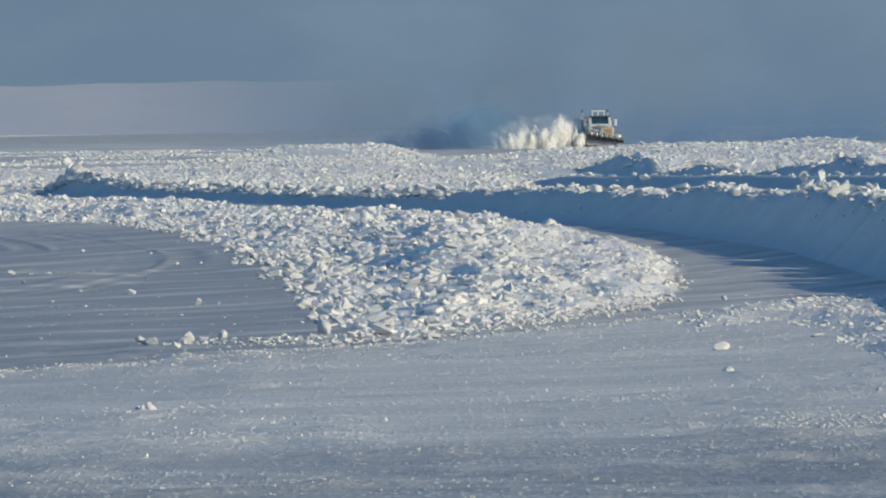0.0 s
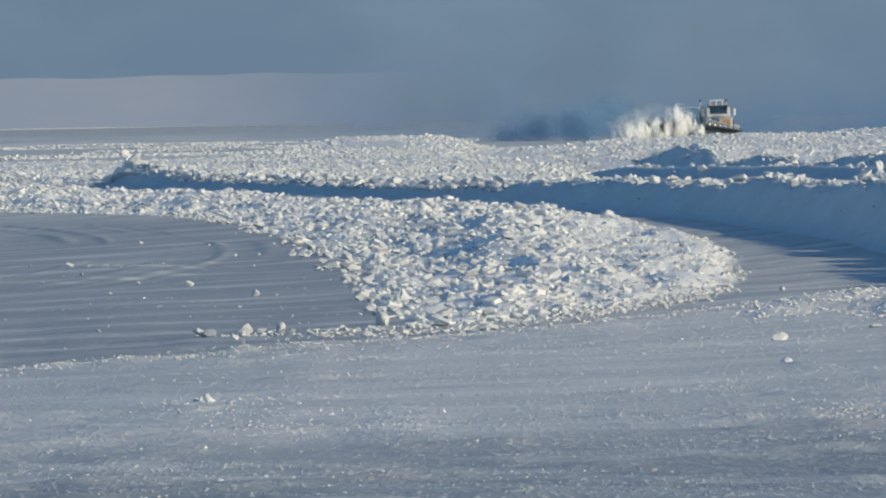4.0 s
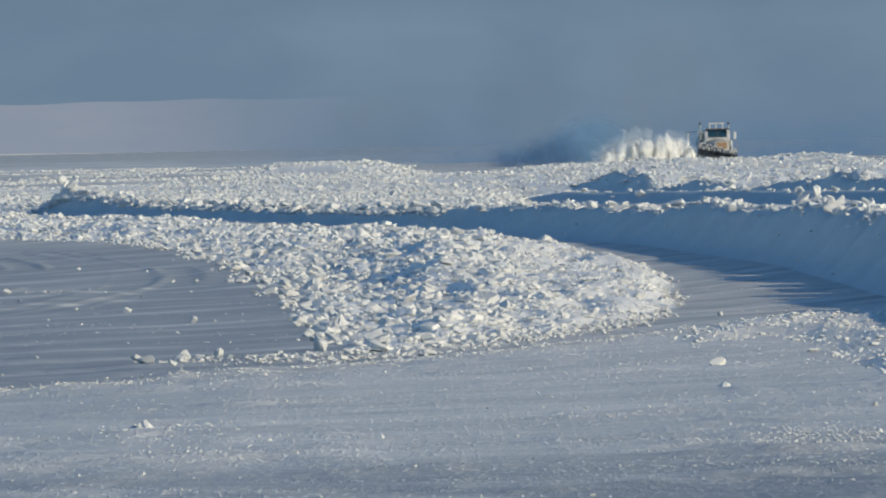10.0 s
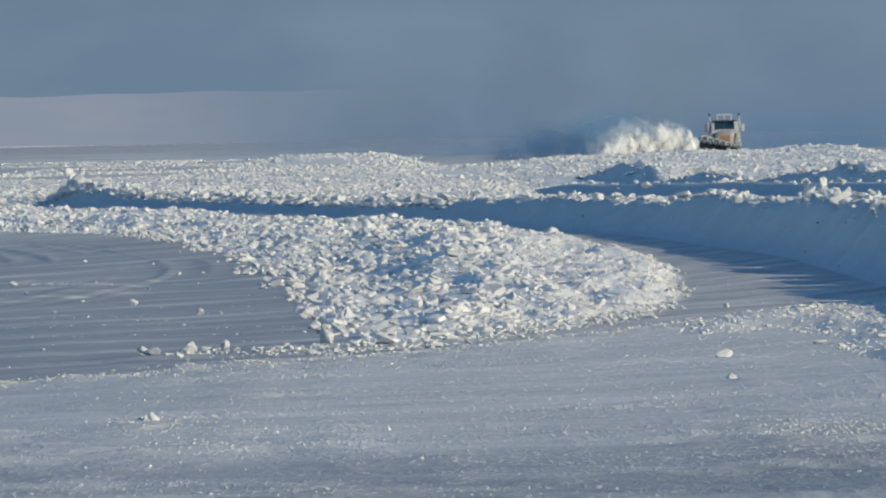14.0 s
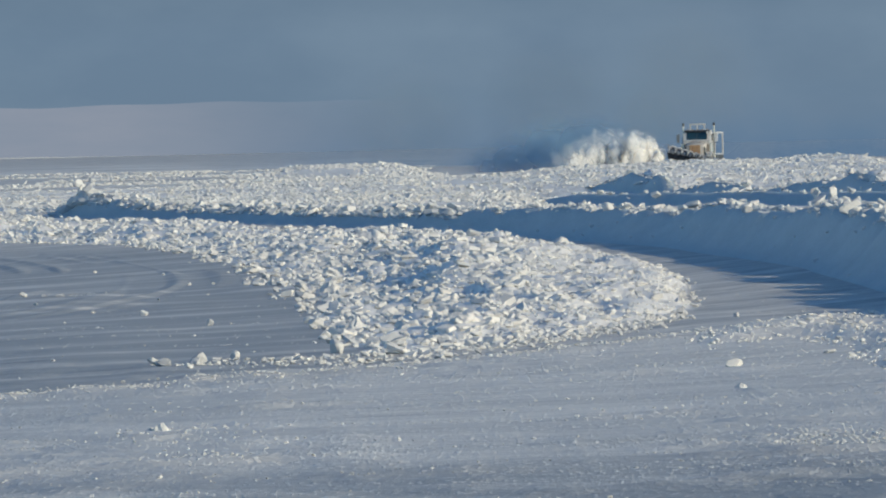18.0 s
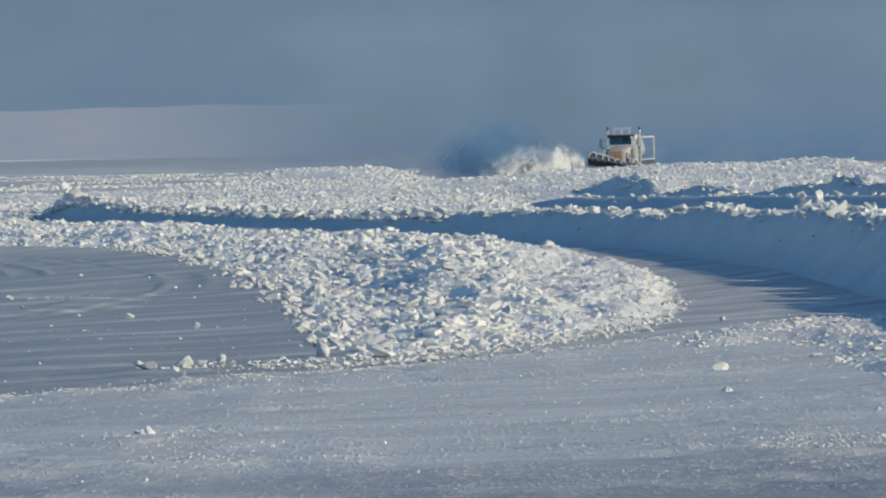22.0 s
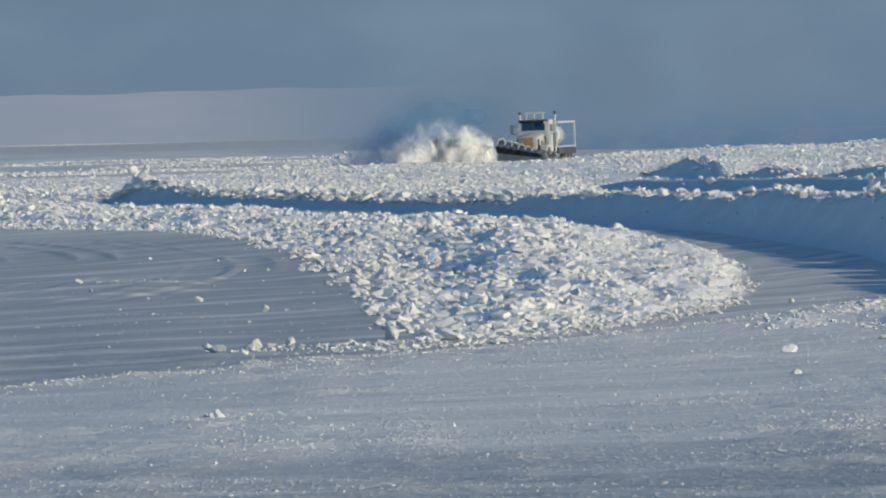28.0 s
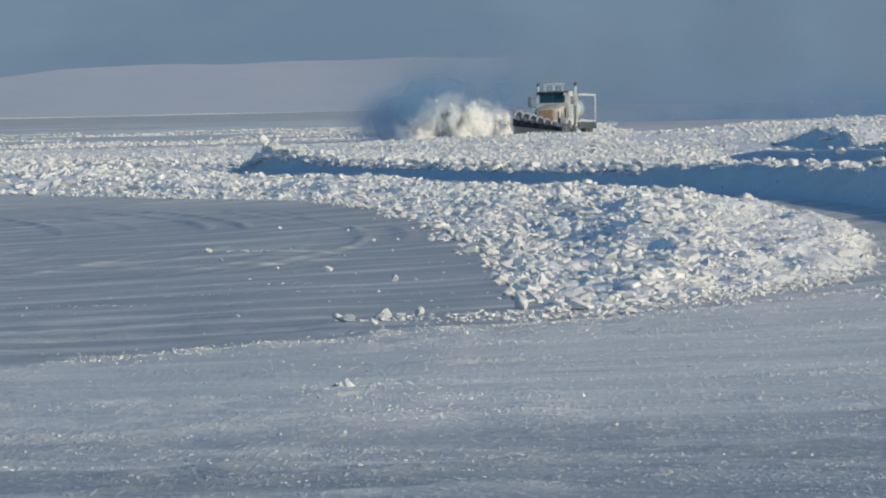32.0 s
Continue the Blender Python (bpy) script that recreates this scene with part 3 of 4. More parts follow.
def build_truck():
    truck = tagged(new("plough_truck"), "white conventional truck with tan grille cover pushing a snow plough", "truck")
    P = lambda name, bm, mat, label="", up=truck, sm=False: part(name, bm, mat, up, label, sm)
    # chassis and deck
    for x in (-0.42, 0.42):
        P("frame_rail", box((x, 1.9, 0.88), (0.1, 10.6, 0.26)), DARK)
    for y in (-3.1, -0.2, 2.2, 4.9, 7.0):
        P("cross_member", box((0, y, 0.86), (0.84, 0.12, 0.2)), DARK)
    P("bumper", slab([(-1.2, 0.62), (1.2, 0.62), (1.16, 0.98), (-1.16, 0.98)], -3.62, -3.42, "y", 0.03), CHROME, "dull chrome bumper")
    # hood: tapered towards the grille, rounded crown
    bm = bmesh.new()
    rows = []
    for y, half, low, high in ((-3.4, 0.58, 1.05, 1.90), (-3.3, 0.62, 1.0, 1.96), (-2.2, 0.66, 1.0, 2.06), (-1.15, 0.74, 1.0, 2.18)):
        ring = [(-half, low), (-half, high - 0.22), (-half + 0.06, high - 0.08), (-half * 0.55, high - 0.01), (0, high + 0.02), (half * 0.55, high - 0.01),
                (half - 0.06, high - 0.08), (half, high - 0.22), (half, low)]
        rows.append([bm.verts.new((x, y, z)) for x, z in ring])
    for p, q in zip(rows, rows[1:]):
        for i in range(len(p)):
            k = (i + 1) % len(p)
            bm.faces.new((p[i], p[k], q[k], q[i]))
    bm.faces.new(rows[0]), bm.faces.new(rows[-1])
    hood = P("hood", bm, CREAM, "cream hood with rusty stains")
    P("hood_side_vent", box((0.69, -1.9, 1.55), (0.03, 0.7, 0.3), 0.01), STEEL, up=hood)
    P("hood_side_vent", box((-0.69, -1.9, 1.55), (0.03, 0.7, 0.3), 0.01), STEEL, up=hood)
    # grille with tan winter cover
    gr = P("grille_surround", slab([(-0.56, 1.05), (0.56, 1.05), (0.55, 1.88), (0.45, 1.95), (-0.45, 1.95), (-0.55, 1.88)], -3.48, -3.41, "y", 0.02), CREAM)
    P("grille_cover", slab([(-0.38, 1.06), (0.38, 1.06), (0.38, 1.86), (0.32, 1.92), (-0.32, 1.92), (-0.38, 1.86)], -3.52, -3.485, "y", 0.01), TAN, "tan canvas winter cover", gr)
    for x in (-0.15, 0.17):
        P("cover_seam", box((x, -3.527, 1.5), (0.03, 0.012, 0.7), 0.0), RUST, up=gr)
    for s in (-1, 1):
        # front fenders with head lamps
        arch = [(-3.35, 1.05), (-3.3, 1.22), (-3.05, 1.38), (-2.6, 1.42), (-2.15, 1.36), (-1.75, 1.1), (-1.6, 0.8), (-1.72, 0.8), (-1.86, 1.05), (-2.2, 1.26), (-2.6, 1.31), (-3.0, 1.27), (-3.2, 1.1), (-3.22, 1.0)]
        fender = P("fender", slab(arch, s * 0.74, s * 1.2, "x"), WHITE)
        lamp = P("head_lamp", box((s * 0.93, -3.38, 1.2), (0.36, 0.16, 0.24), 0.05), CHROME, up=fender)
        P("lens", rod((s * 0.93, -3.47, 1.2), (s * 0.93, -3.455, 1.2), 0.1, n=16), LAMP, "dull head lamp glass", lamp)
        P("air_cleaner", rod((s * 0.98, -1.35, 1.35), (s * 0.98, -1.35, 2.05), 0.17, n=18), CHROME, sm=False)
        # dark boxes put where only the shaded gaps beside hood and cab show
        P("fender_gap_shade", box((s * 0.70, -2.3, 1.2), (0.1, 2.0, 0.42), 0.02), DARK)
        P("cab_corner_shade", box((s * 0.99, 0.67, 1.95), (0.16, 0.12, 1.5), 0.01), DARK)
        P("hood_gap_shade", box((s * 0.665, -3.2, 1.45), (0.05, 0.3, 0.7), 0.01), DARK)
        P("grab_bar", rod((s * 1.05, 0.5, 1.2), (s * 1.05, 0.5, 2.6), 0.02, n=8), CHROME)
        P("cab_step", box((s * 1.0, -0.3, 0.62), (0.4, 0.9, 0.08), 0.02), STEEL)
        P("fuel_tank", rod((s * 0.92, 0.0, 0.72), (s * 0.92, 1.5, 0.72), 0.3, n=20), CHROME)
        # exhaust stacks
        st = P("exhaust_stack", rod((s * 1.1, 0.72, 0.95), (s * 1.1, 0.72, 3.3), 0.065, n=14), CHROME)
        P("heat_shield", rod((s * 1.1, 0.72, 1.35), (s * 1.1, 0.72, 2.45), 0.095, n=14), STEEL, up=st)
        P("stack_tip", rod((s * 1.1, 0.72, 3.28), (s * 1.1, 0.78, 3.48), 0.085, n=14), DARK, "soot-black stack tip", st)
        # mirrors
        mi = P("mirror", box((s * 1.36, -0.95, 2.42), (0.23, 0.09, 0.58), 0.03), WHITE if s > 0 else STEEL)
        P("mirror_arm", rod((s * 0.98, -0.8, 2.62), (s * 1.36, -0.93, 2.6), 0.018, n=8), STEEL, up=mi)
        P("mirror_arm", rod((s * 0.98, -0.8, 2.08), (s * 1.36, -0.93, 2.1), 0.018, n=8), STEEL, up=mi)
    # cab with raked windscreen
    side = [(-1.1, 1.0), (-1.1, 2.26), (-0.88, 2.84), (-0.7, 2.95), (0.52, 2.99), (0.6, 2.9), (0.6, 1.0)]
    cab = P("cab", slab(side, -0.98, 0.98, "x", 0.04), WHITE, "white cab with grime")
    rake = pose(0, 0, 0, -20.8, 0, 0)
    ws = P("windscreen", box((0, -1.015, 2.56), (1.46, 0.03, 0.60), 0.012, rake), GLASS, "dark windscreen", cab)
    P("windscreen_frame", box((0, -0.92, 2.86), (1.78, 0.05, 0.09), 0.01, rake), DARK, up=cab)
    P("windscreen_frame", box((0, -1.12, 2.27), (1.78, 0.05, 0.06), 0.01, rake), WHITE, up=cab)
    P("windscreen_post", box((0, -1.045, 2.53), (0.045, 0.03, 0.5), 0.01, rake), DARK, up=cab)
    P("sun_visor", box((0, -0.98, 2.94), (1.84, 0.2, 0.04), 0.015, pose(0, 0, 0, 22)), DARK, up=cab)
    for s in (-1, 1):
        dr = P("cab_door", box((s * 0.985, -0.28, 1.85), (0.04, 1.1, 1.75), 0.02), WHITE, up=cab)
        P("side_window", box((s * 1.0, -0.25, 2.45), (0.03, 0.8, 0.46), 0.03), GLASS, up=cab)
        P("door_grip", box((s * 1.02, 0.1, 1.75), (0.04, 0.2, 0.05), 0.01), CHROME, up=cab)
    for x in (-0.7, -0.35, 0, 0.35, 0.7):
        P("marker_lamp", box((x, -0.66, 3.0), (0.12, 0.1, 0.07), 0.02), TAN, up=cab)
    # light rack over the roof
    rack = P("light_rack", box((0, -0.35, 3.40), (1.22, 0.10, 0.11), 0.02), WHITE, "white bar over the cab roof")
    for x in (-0.52, -0.02, 0.5):
        P("rack_post", box((x, -0.35, 3.2), (0.10, 0.07, 0.40), 0.01), WHITE, up=rack)
    # chrome and white disc added for a white spot on the pillar
    spot = P("corner_disc", rod((0.78, -1.22, 2.80), (0.78, -1.08, 2.82), 0.11, n=14), CHROME, "chrome and white disc at the corner of the windscreen")
    P("lens", rod((0.78, -1.235, 2.80), (0.78, -1.222, 2.80), 0.095, n=14), WHITE, up=spot)
    # deck, tank and white rear frame
    deck = P("deck", box((0, 4.45, 1.1), (2.42, 7.1, 0.16)), DARK)
    for s in (-1, 1):
        P("deck_skirt", box((s * 1.215, 4.5, 0.94), (0.05, 6.9, 0.3), 0.015), DARK, up=deck)
    fr = P("headboard", box((0, 1.05, 1.95), (2.3, 0.08, 1.5), 0.02), WHITE, "white headboard behind the cab")
    for s in (-1, 1):
        P("frame_post", box((s * 1.19, 7.8, 2.0), (0.12, 0.12, 1.66), 0.02), WHITE, up=fr)
        P("frame_top_rail", box((s * 1.17, 4.45, 2.78), (0.11, 6.8, 0.11), 0.02), WHITE, up=fr)
        P("frame_mid_rail", box((s * 1.17, 4.45, 1.25), (0.08, 6.8, 0.08), 0.02), WHITE, up=fr)
    P("frame_cross_bar", box((0, 7.8, 2.78), (2.4, 0.11, 0.11), 0.02), WHITE, up=fr)
    tank = P("tank", rod((0, 1.7, 1.95), (0, 6.4, 1.95), 0.78, n=32), TANK, "milky plastic liquid tank", sm=True)
    for y in (2.3, 3.6, 4.9, 6.0):
        P("tank_strap", rod((0, y - 0.04, 1.95), (0, y + 0.04, 1.95), 0.80, n=32), STEEL, up=tank)
    P("tank_cap", rod((0, 3.9, 2.7), (0, 3.9, 2.86), 0.2, n=16), DARK, up=tank)
    reel = P("hose_reel", rod((0.55, 1.42, 1.65), (1.08, 1.42, 1.65), 0.4, n=20), CREAM, "cream hose reel behind the cab")
    # plough: curled mouldboard, high at the discharge end, angled towards its right
    bm = bmesh.new()
    cols = []
    n = 14
    for i in range(n + 1):
        k = i / n
        x = -1.9 + 2.95 * k
        y = -3.85 - 0.85 * k + 0.12 * math.sin(math.pi * k)
        tall, base = 1.36 - 0.66 * k, 0.52 - 0.14 * k
        prof = [(0.0, 0.0), (0.12, 0.12), (0.2, 0.36), (0.2, 0.62), (0.12, 0.84), (-0.02, 0.96), (-0.16, 1.0)]
        cols.append([bm.verts.new((x, y + dy * tall * 0.9, base + tall * z)) for dy, z in prof])
    for p, q in zip(cols, cols[1:]):
        for j in range(len(p) - 1):
            bm.faces.new((p[j], q[j], q[j + 1], p[j + 1]))
    bmesh.ops.solidify(bm, geom=list(bm.faces), thickness=0.03)
    plough = P("plough", bm, WHITE, "angled white plough with ribs, high at its discharge end")
    for i in range(7):
        k = (i + 0.4) / 7
        x, y = -1.9 + 2.95 * k, -3.85 - 0.85 * k + 0.12 * math.sin(math.pi * k)
        tall, base = 1.36 - 0.66 * k, 0.52 - 0.14 * k
        rib = bmesh.new()
        arc = [(0.17, 0.58), (0.10, 0.84), (-0.03, 0.97), (-0.17, 1.01), (-0.2, 1.05), (-0.03, 1.03), (0.16, 0.88), (0.26, 0.6)]
        lo = [rib.verts.new((x - 0.03, y + a * tall * 0.9 - 0.05, base + tall * b)) for a, b in arc]
        hi = [rib.verts.new((x + 0.03, y + a * tall * 0.9 - 0.05, base + tall * b)) for a, b in arc]
        rib.faces.new(lo), rib.faces.new(hi)
        for j in range(len(arc)):
            m = (j + 1) % len(arc)
            rib.faces.new((lo[j], lo[m], hi[m], hi[j]))
        P("plough_rib", rib, WHITE, up=plough)
        if i < 6:
            k = (i + 0.9) / 7
            x, y = -1.9 + 2.95 * k, -3.85 - 0.85 * k + 0.12 * math.sin(math.pi * k)
            tall, base = 1.36 - 0.66 * k, 0.52 - 0.14 * k
            # grey lobe under a white rim: the hollow's shade put into its colour
            lobe, hoop, wide = bmesh.new(), bmesh.new(), 0.27 - 0.024 * i
            bmesh.ops.create_uvsphere(lobe, u_segments=14, v_segments=8, radius=1.0, matrix=Matrix.Translation((x, y - 0.02, base + tall * 0.84)) @ pose(0, 0, 0, -25, 8, 16) @ Matrix.Diagonal((wide, 0.15, wide * 1.1, 1)))
            P("deflector_lobe", lobe, STEEL, "bulge of a scalloped deflector, grey for the shade inside it", plough, True)
            bend = [(x + wide * math.cos(a), y - 0.12, base + tall * 0.84 + 1.15 * wide * math.sin(a)) for a in np.linspace(-0.1, math.pi + 0.1, 9)]
            for p, q in zip(bend, bend[1:]):
                rod(p, q, 0.055, n=8, bm=hoop)
            P("deflector_rim", hoop, WHITE, "white rim of a scalloped deflector", plough, True)
    bm = bmesh.new()
    lo, hi = [], []
    for i in range(n + 1):
        k = i / n
        x, y = -1.92 + 3.0 * k, -3.85 - 0.85 * k + 0.12 * math.sin(math.pi * k)
        tall, base = 1.36 - 0.66 * k, 0.52 - 0.14 * k
        lo.append(bm.verts.new((x, y - 0.10, base + 0.36 * tall))), hi.append(bm.verts.new((x, y - 0.07, base + 0.68 * tall)))
    for i in range(n):
        bm.faces.new((lo[i], lo[i + 1], hi[i + 1], hi[i]))
    bmesh.ops.solidify(bm, geom=list(bm.faces), thickness=0.05)
    P("wear_plate", bm, DARK, "dark rubber deflector plate", plough)
    for s in (-1, 1):
        P("push_arm", rod((s * 0.42, -3.5, 0.75), (s * 0.7, -4.2 - 0.3 * s, 0.7), 0.06, n=10), DARK, up=plough)
        P("plough_marker", rod((s * 1.4 - 0.4, -4.2 - 0.35 * s, 1.2), (s * 1.45 - 0.4, -4.2 - 0.35 * s, 1.95 - 0.1 * s), 0.014, n=8), TAN, up=plough)
    wheels = [wheel(truck, s * 1.0, -2.6) for s in (-1, 1)]
    for y in (4.6, 5.95):
        for s in (-1, 1):
            wheels.append(wheel(truck, s * 1.02, y)), wheels.append(wheel(truck, s * 0.70, y))
    for s in (-1, 1):
        P("mud_flap", box((s * 0.88, 6.7, 0.6), (0.6, 0.02, 0.7), 0.0), RUBBER)
    return truck, wheels


TRUCK, WHEELS = build_truck()


# ---- snow thrown up by the plough ----
def flakes(places, sizes, lay=(0, 0, 0)):
    """Tiny flakes, turned at random, or by lay mostly towards the sun to brighten them."""
    n = len(places)
    w = rng.normal(size=(n, 3)) + np.array(lay)
    u, v = np.cross(w, rng.normal(size=(n, 3))), rng.normal(size=(n, 3))
    v = np.cross(w, u)
    u /= np.linalg.norm(u, axis=1)[:, None]
    v -= u * (u * v).sum(1)[:, None]
    v /= np.linalg.norm(v, axis=1)[:, None]
    s = sizes[:, None]
    return np.stack([places + u * s, places + (-0.5 * u + 0.87 * v) * s, places + (-0.5 * u - 0.87 * v) * s], 1).reshape(-1, 3), np.arange(3 * n).reshape(-1, 3)


def puffs(places, sizes, lift=1.0, seed=0, deep=0.4, swing=0.8):
    """Ragged bowls of hanging powder, bulging towards the camera and turned by swing to the sun; body falls from 1 in
    the middle to 0 at the rim.
    """
    rings, spokes = 9, 22
    r = np.repeat(np.linspace(0.02, 1, rings), spokes)
    a = np.tile(np.linspace(0, 2 * math.pi, spokes, endpoint=False), rings)
    i = (np.arange(rings - 1)[:, None] * spokes + np.arange(spokes)[None, :]).ravel()
    j = (np.arange(rings - 1)[:, None] * spokes + (np.arange(spokes)[None, :] + 1) % spokes).ravel()
    quads = np.concatenate([np.stack([i, j, j + spokes], 1), np.stack([i, j + spokes, i + spokes], 1)])
    vs, fs, body, at = [], [], [], 0
    for n, (p, s) in enumerate(zip(places, sizes)):
        x, z = r * np.cos(a), r * np.sin(a)
        bulge = -deep * np.sqrt(np.maximum(1 - r * r, 0)) * (1 + 0.5 * fractal(x * 1.7 + 5 * n, z * 1.7 + seed, 3, 23))
        turn = np.array(Euler((rng.normal() * 0.2 * swing, rng.normal() * 0.3, rng.normal() * 0.3 + swing)).to_matrix())
        vs.append((np.stack([x, bulge, z], 1) @ turn.T) * s * (1.0, 1.0, lift) + p)
        fs.append(quads + at)
        body.append(1 - r)
        at += len(r)
    return np.concatenate(vs), np.concatenate(fs), np.concatenate(body)


def cloud_part(name, parent, mat, cloud, grains=None, thin=1.0):
    """A rigid piece of a cloud: bowls of powder, and loose grains if any."""
    v, f, body = cloud
    body = body * thin
    n = len(f)
    if grains:
        body = np.concatenate([body, np.ones(len(grains[0]))])
        v, f = np.concatenate([v, grains[0]]), np.concatenate([f, grains[1] + len(v)])
    me = tri_mesh(name, v, f, mat)
    me.attributes.new("body", "FLOAT", "POINT").data.foreach_set("value", body.astype(np.float32))
    me.polygons.foreach_set("use_smooth", np.arange(len(f)) < n)
    if grains:
        me.materials.append(FLAKE)
        me.polygons.foreach_set("material_index", (np.arange(len(f)) >= n).astype(np.int32))
    ob = new(name, me)
    ob.parent = parent
    return tagged(ob, kind="stuff")


def wave_top(k):
    """Height of the thrown snow along its way from the plough, 0 to 1."""
    return np.interp(k, [0.0, 0.1, 0.25, 0.45, 0.7, 1.0], [1.4, 2.2, 2.7, 2.9, 2.5, 1.4])


def build_spray():
    """The wave of snow off the discharge end: ragged streamers that rise, arch over and fall."""
    spray = tagged(new("snow_spray"), "sunlit wave of snow thrown up beside the plough", "snow spray")
    streams = []
    for c in range(9):
        n = 8 if c < 4 else 6 if c < 6 else 3
        k = np.clip((c + 0.15 + 0.7 * rng.random(n)) / 9, 0, 1)
        size = (0.55 + 0.3 * rng.random(n)) * np.interp(k, [0, 0.15, 0.5, 0.7, 1], [0.75, 1.2, 1.65, 2.0, 1.8])
        u = (np.arange(n) + 0.5) / n
        top = wave_top(k) * (0.8 + 0.2 * hashed(np.arange(n) + 10 * c, np.zeros(n), 5))
        at = np.stack([-2.2 - 8.0 * k, -3.6 - 2.2 * k + 0.5 * rng.normal(size=n) + 0.7 * u, 0.25 + np.maximum(top - size * 0.8, 0.2) * u], 1)
        m = 2600
        kk = np.clip((c - 0.4 + 1.8 * rng.random(m)) / 9, 0, 1.05)
        w = rng.random(m) ** 0.7
        fine = np.stack([-2.2 - 7.8 * kk - 0.4 * rng.random(m) * w, -3.6 - 2.4 * kk + rng.normal(size=m) * 0.6,
                         0.2 + wave_top(kk) * (0.78 + 0.3 * hashed(np.floor(kk * 40), np.zeros(m), 5)) * w + np.abs(rng.normal(size=m)) * 0.16], 1)
        centre = at.mean(0)
        ob = cloud_part("spray_streamer", spray, SPRAY, puffs(at - centre, size, 1.2, c), flakes(fine - centre, 0.008 + 0.016 * rng.random(m) ** 2, (3.4, -2.0, 1.3)), 1.0 - 0.4 * smooth(4.0, 8.0, c))
        streams.append((ob, Vector(centre)))
    return spray, streams


SPRAY_THING, STREAMERS = build_spray()


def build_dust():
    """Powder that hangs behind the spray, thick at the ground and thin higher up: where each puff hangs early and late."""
    dust = tagged(new("snow_dust"), "powder cloud behind the plough spray, blue-grey shade put into its colour", "snow cloud")
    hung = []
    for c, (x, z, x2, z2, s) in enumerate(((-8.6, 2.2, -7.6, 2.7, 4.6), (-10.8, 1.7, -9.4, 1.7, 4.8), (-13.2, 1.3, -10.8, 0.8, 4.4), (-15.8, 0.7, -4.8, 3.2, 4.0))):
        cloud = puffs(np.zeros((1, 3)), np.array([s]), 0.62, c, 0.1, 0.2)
        hung.append((cloud_part("dust_puff", dust, SHADED_DUST, cloud, thin=(1.0, 0.95, 0.8, 0.6)[c]), Vector((x, 5.0 + 2.0 * c, z)), Vector((x2, 5.0 + 2.0 * c, z2))))
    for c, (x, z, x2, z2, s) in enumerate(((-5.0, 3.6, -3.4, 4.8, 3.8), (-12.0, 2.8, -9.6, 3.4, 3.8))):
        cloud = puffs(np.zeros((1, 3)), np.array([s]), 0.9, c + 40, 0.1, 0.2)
        hung.append((cloud_part("dust_wisp", dust, THIN_SHADED_DUST, cloud), Vector((x, 17.0 + 3 * c, z)), Vector((x2, 17.0 + 3 * c, z2))))
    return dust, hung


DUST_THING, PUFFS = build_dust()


def build_old_dust():
    """Fine dust of earlier passes, drifting over the plain behind the plough lane."""
    cloud = tagged(new("drifting_snow_dust"), "thin dust of earlier passes high over the plain, coloured darker as in shade", "snow cloud")
    hung = []
    for c, (x, y, z, s) in enumerate(((-6, 640, 3, 8), (7, 655, 5, 8), (19, 645, 7, 9))):
        hung.append((cloud_part("dust_wisp", cloud, OLD_SHADED_DUST, puffs(np.zeros((1, 3)), np.array([float(s)]), 0.9, c + 70, 0.1, 0.2)), Vector((x, y, z))))
    return cloud, hung


OLD_THING, OLD_PUFFS = build_old_dust()


# ---- broken snow: blocks and crumbs ----
def block_shapes(count, chips=7):
    """Angular shards: boxes with wrenched corners."""
    shapes = []
    for _ in range(count):
        bm = bmesh.new()
        half = np.array([0.5 * rng.uniform(0.85, 1.45), 0.5 * rng.uniform(0.7, 1.1), 0.5 * rng.uniform(0.22, 0.5)])
        for sx in (-1, 1):
            for sy in (-1, 1):
                for sz in (-1, 1):
                    bm.verts.new(Vector(np.array([sx, sy, sz]) * half * rng.uniform(0.5, 0.95, 3)))
        for _ in range(chips):
            d = rng.normal(size=3)
            bm.verts.new(Vector(d / np.linalg.norm(d) * half * rng.uniform(0.9, 1.25)))
        bmesh.ops.convex_hull(bm, input=list(bm.verts))
        bmesh.ops.delete(bm, geom=[v for v in bm.verts if not v.link_faces], context="VERTS")
        bmesh.ops.triangulate(bm, faces=list(bm.faces))
        bmesh.ops.recalc_face_normals(bm, faces=list(bm.faces))
        bm.verts.index_update()
        shapes.append((np.array([tuple(v.co) for v in bm.verts]), np.array([[v.index for v in fc.verts] for fc in bm.faces])))
        bm.free()
    return shapes


SHAPES = block_shapes(40)
FIELD_SHAPES = block_shapes(30, 2)


def boulder_shapes(count):
    """Larger broken lumps: balls split off along many planes, edges worn round."""
    shapes = []
    bm = bmesh.new()
    bmesh.ops.create_icosphere(bm, subdivisions=3, radius=1.0)
    bm.verts.index_update()
    ball, tris = np.array([tuple(v.co) for v in bm.verts]), np.array([[v.index for v in fc.verts] for fc in bm.faces])
    bm.free()
    for c in range(count):
        planes = rng.normal(size=(11, 3))
        planes /= np.linalg.norm(planes, axis=1)[:, None]
        deep = rng.uniform(0.45, 0.95, 11)
        reach = np.where(ball @ planes.T > 0.05, deep / np.maximum(ball @ planes.T, 0.05), 9.0)
        r = -np.log(np.exp(-80 * np.minimum(reach, 3)).sum(1) + np.exp(-80 * 1.15)) / 80
        r = r * (1 + 0.07 * fractal(ball[:, 0] * 3 + c, ball[:, 1] * 3 + ball[:, 2] * 2.3, 3, 15))
        shapes.append((ball * r[:, None] * (rng.uniform(0.6, 0.95), rng.uniform(0.45, 0.65), rng.uniform(0.38, 0.6)), tris))
    return shapes


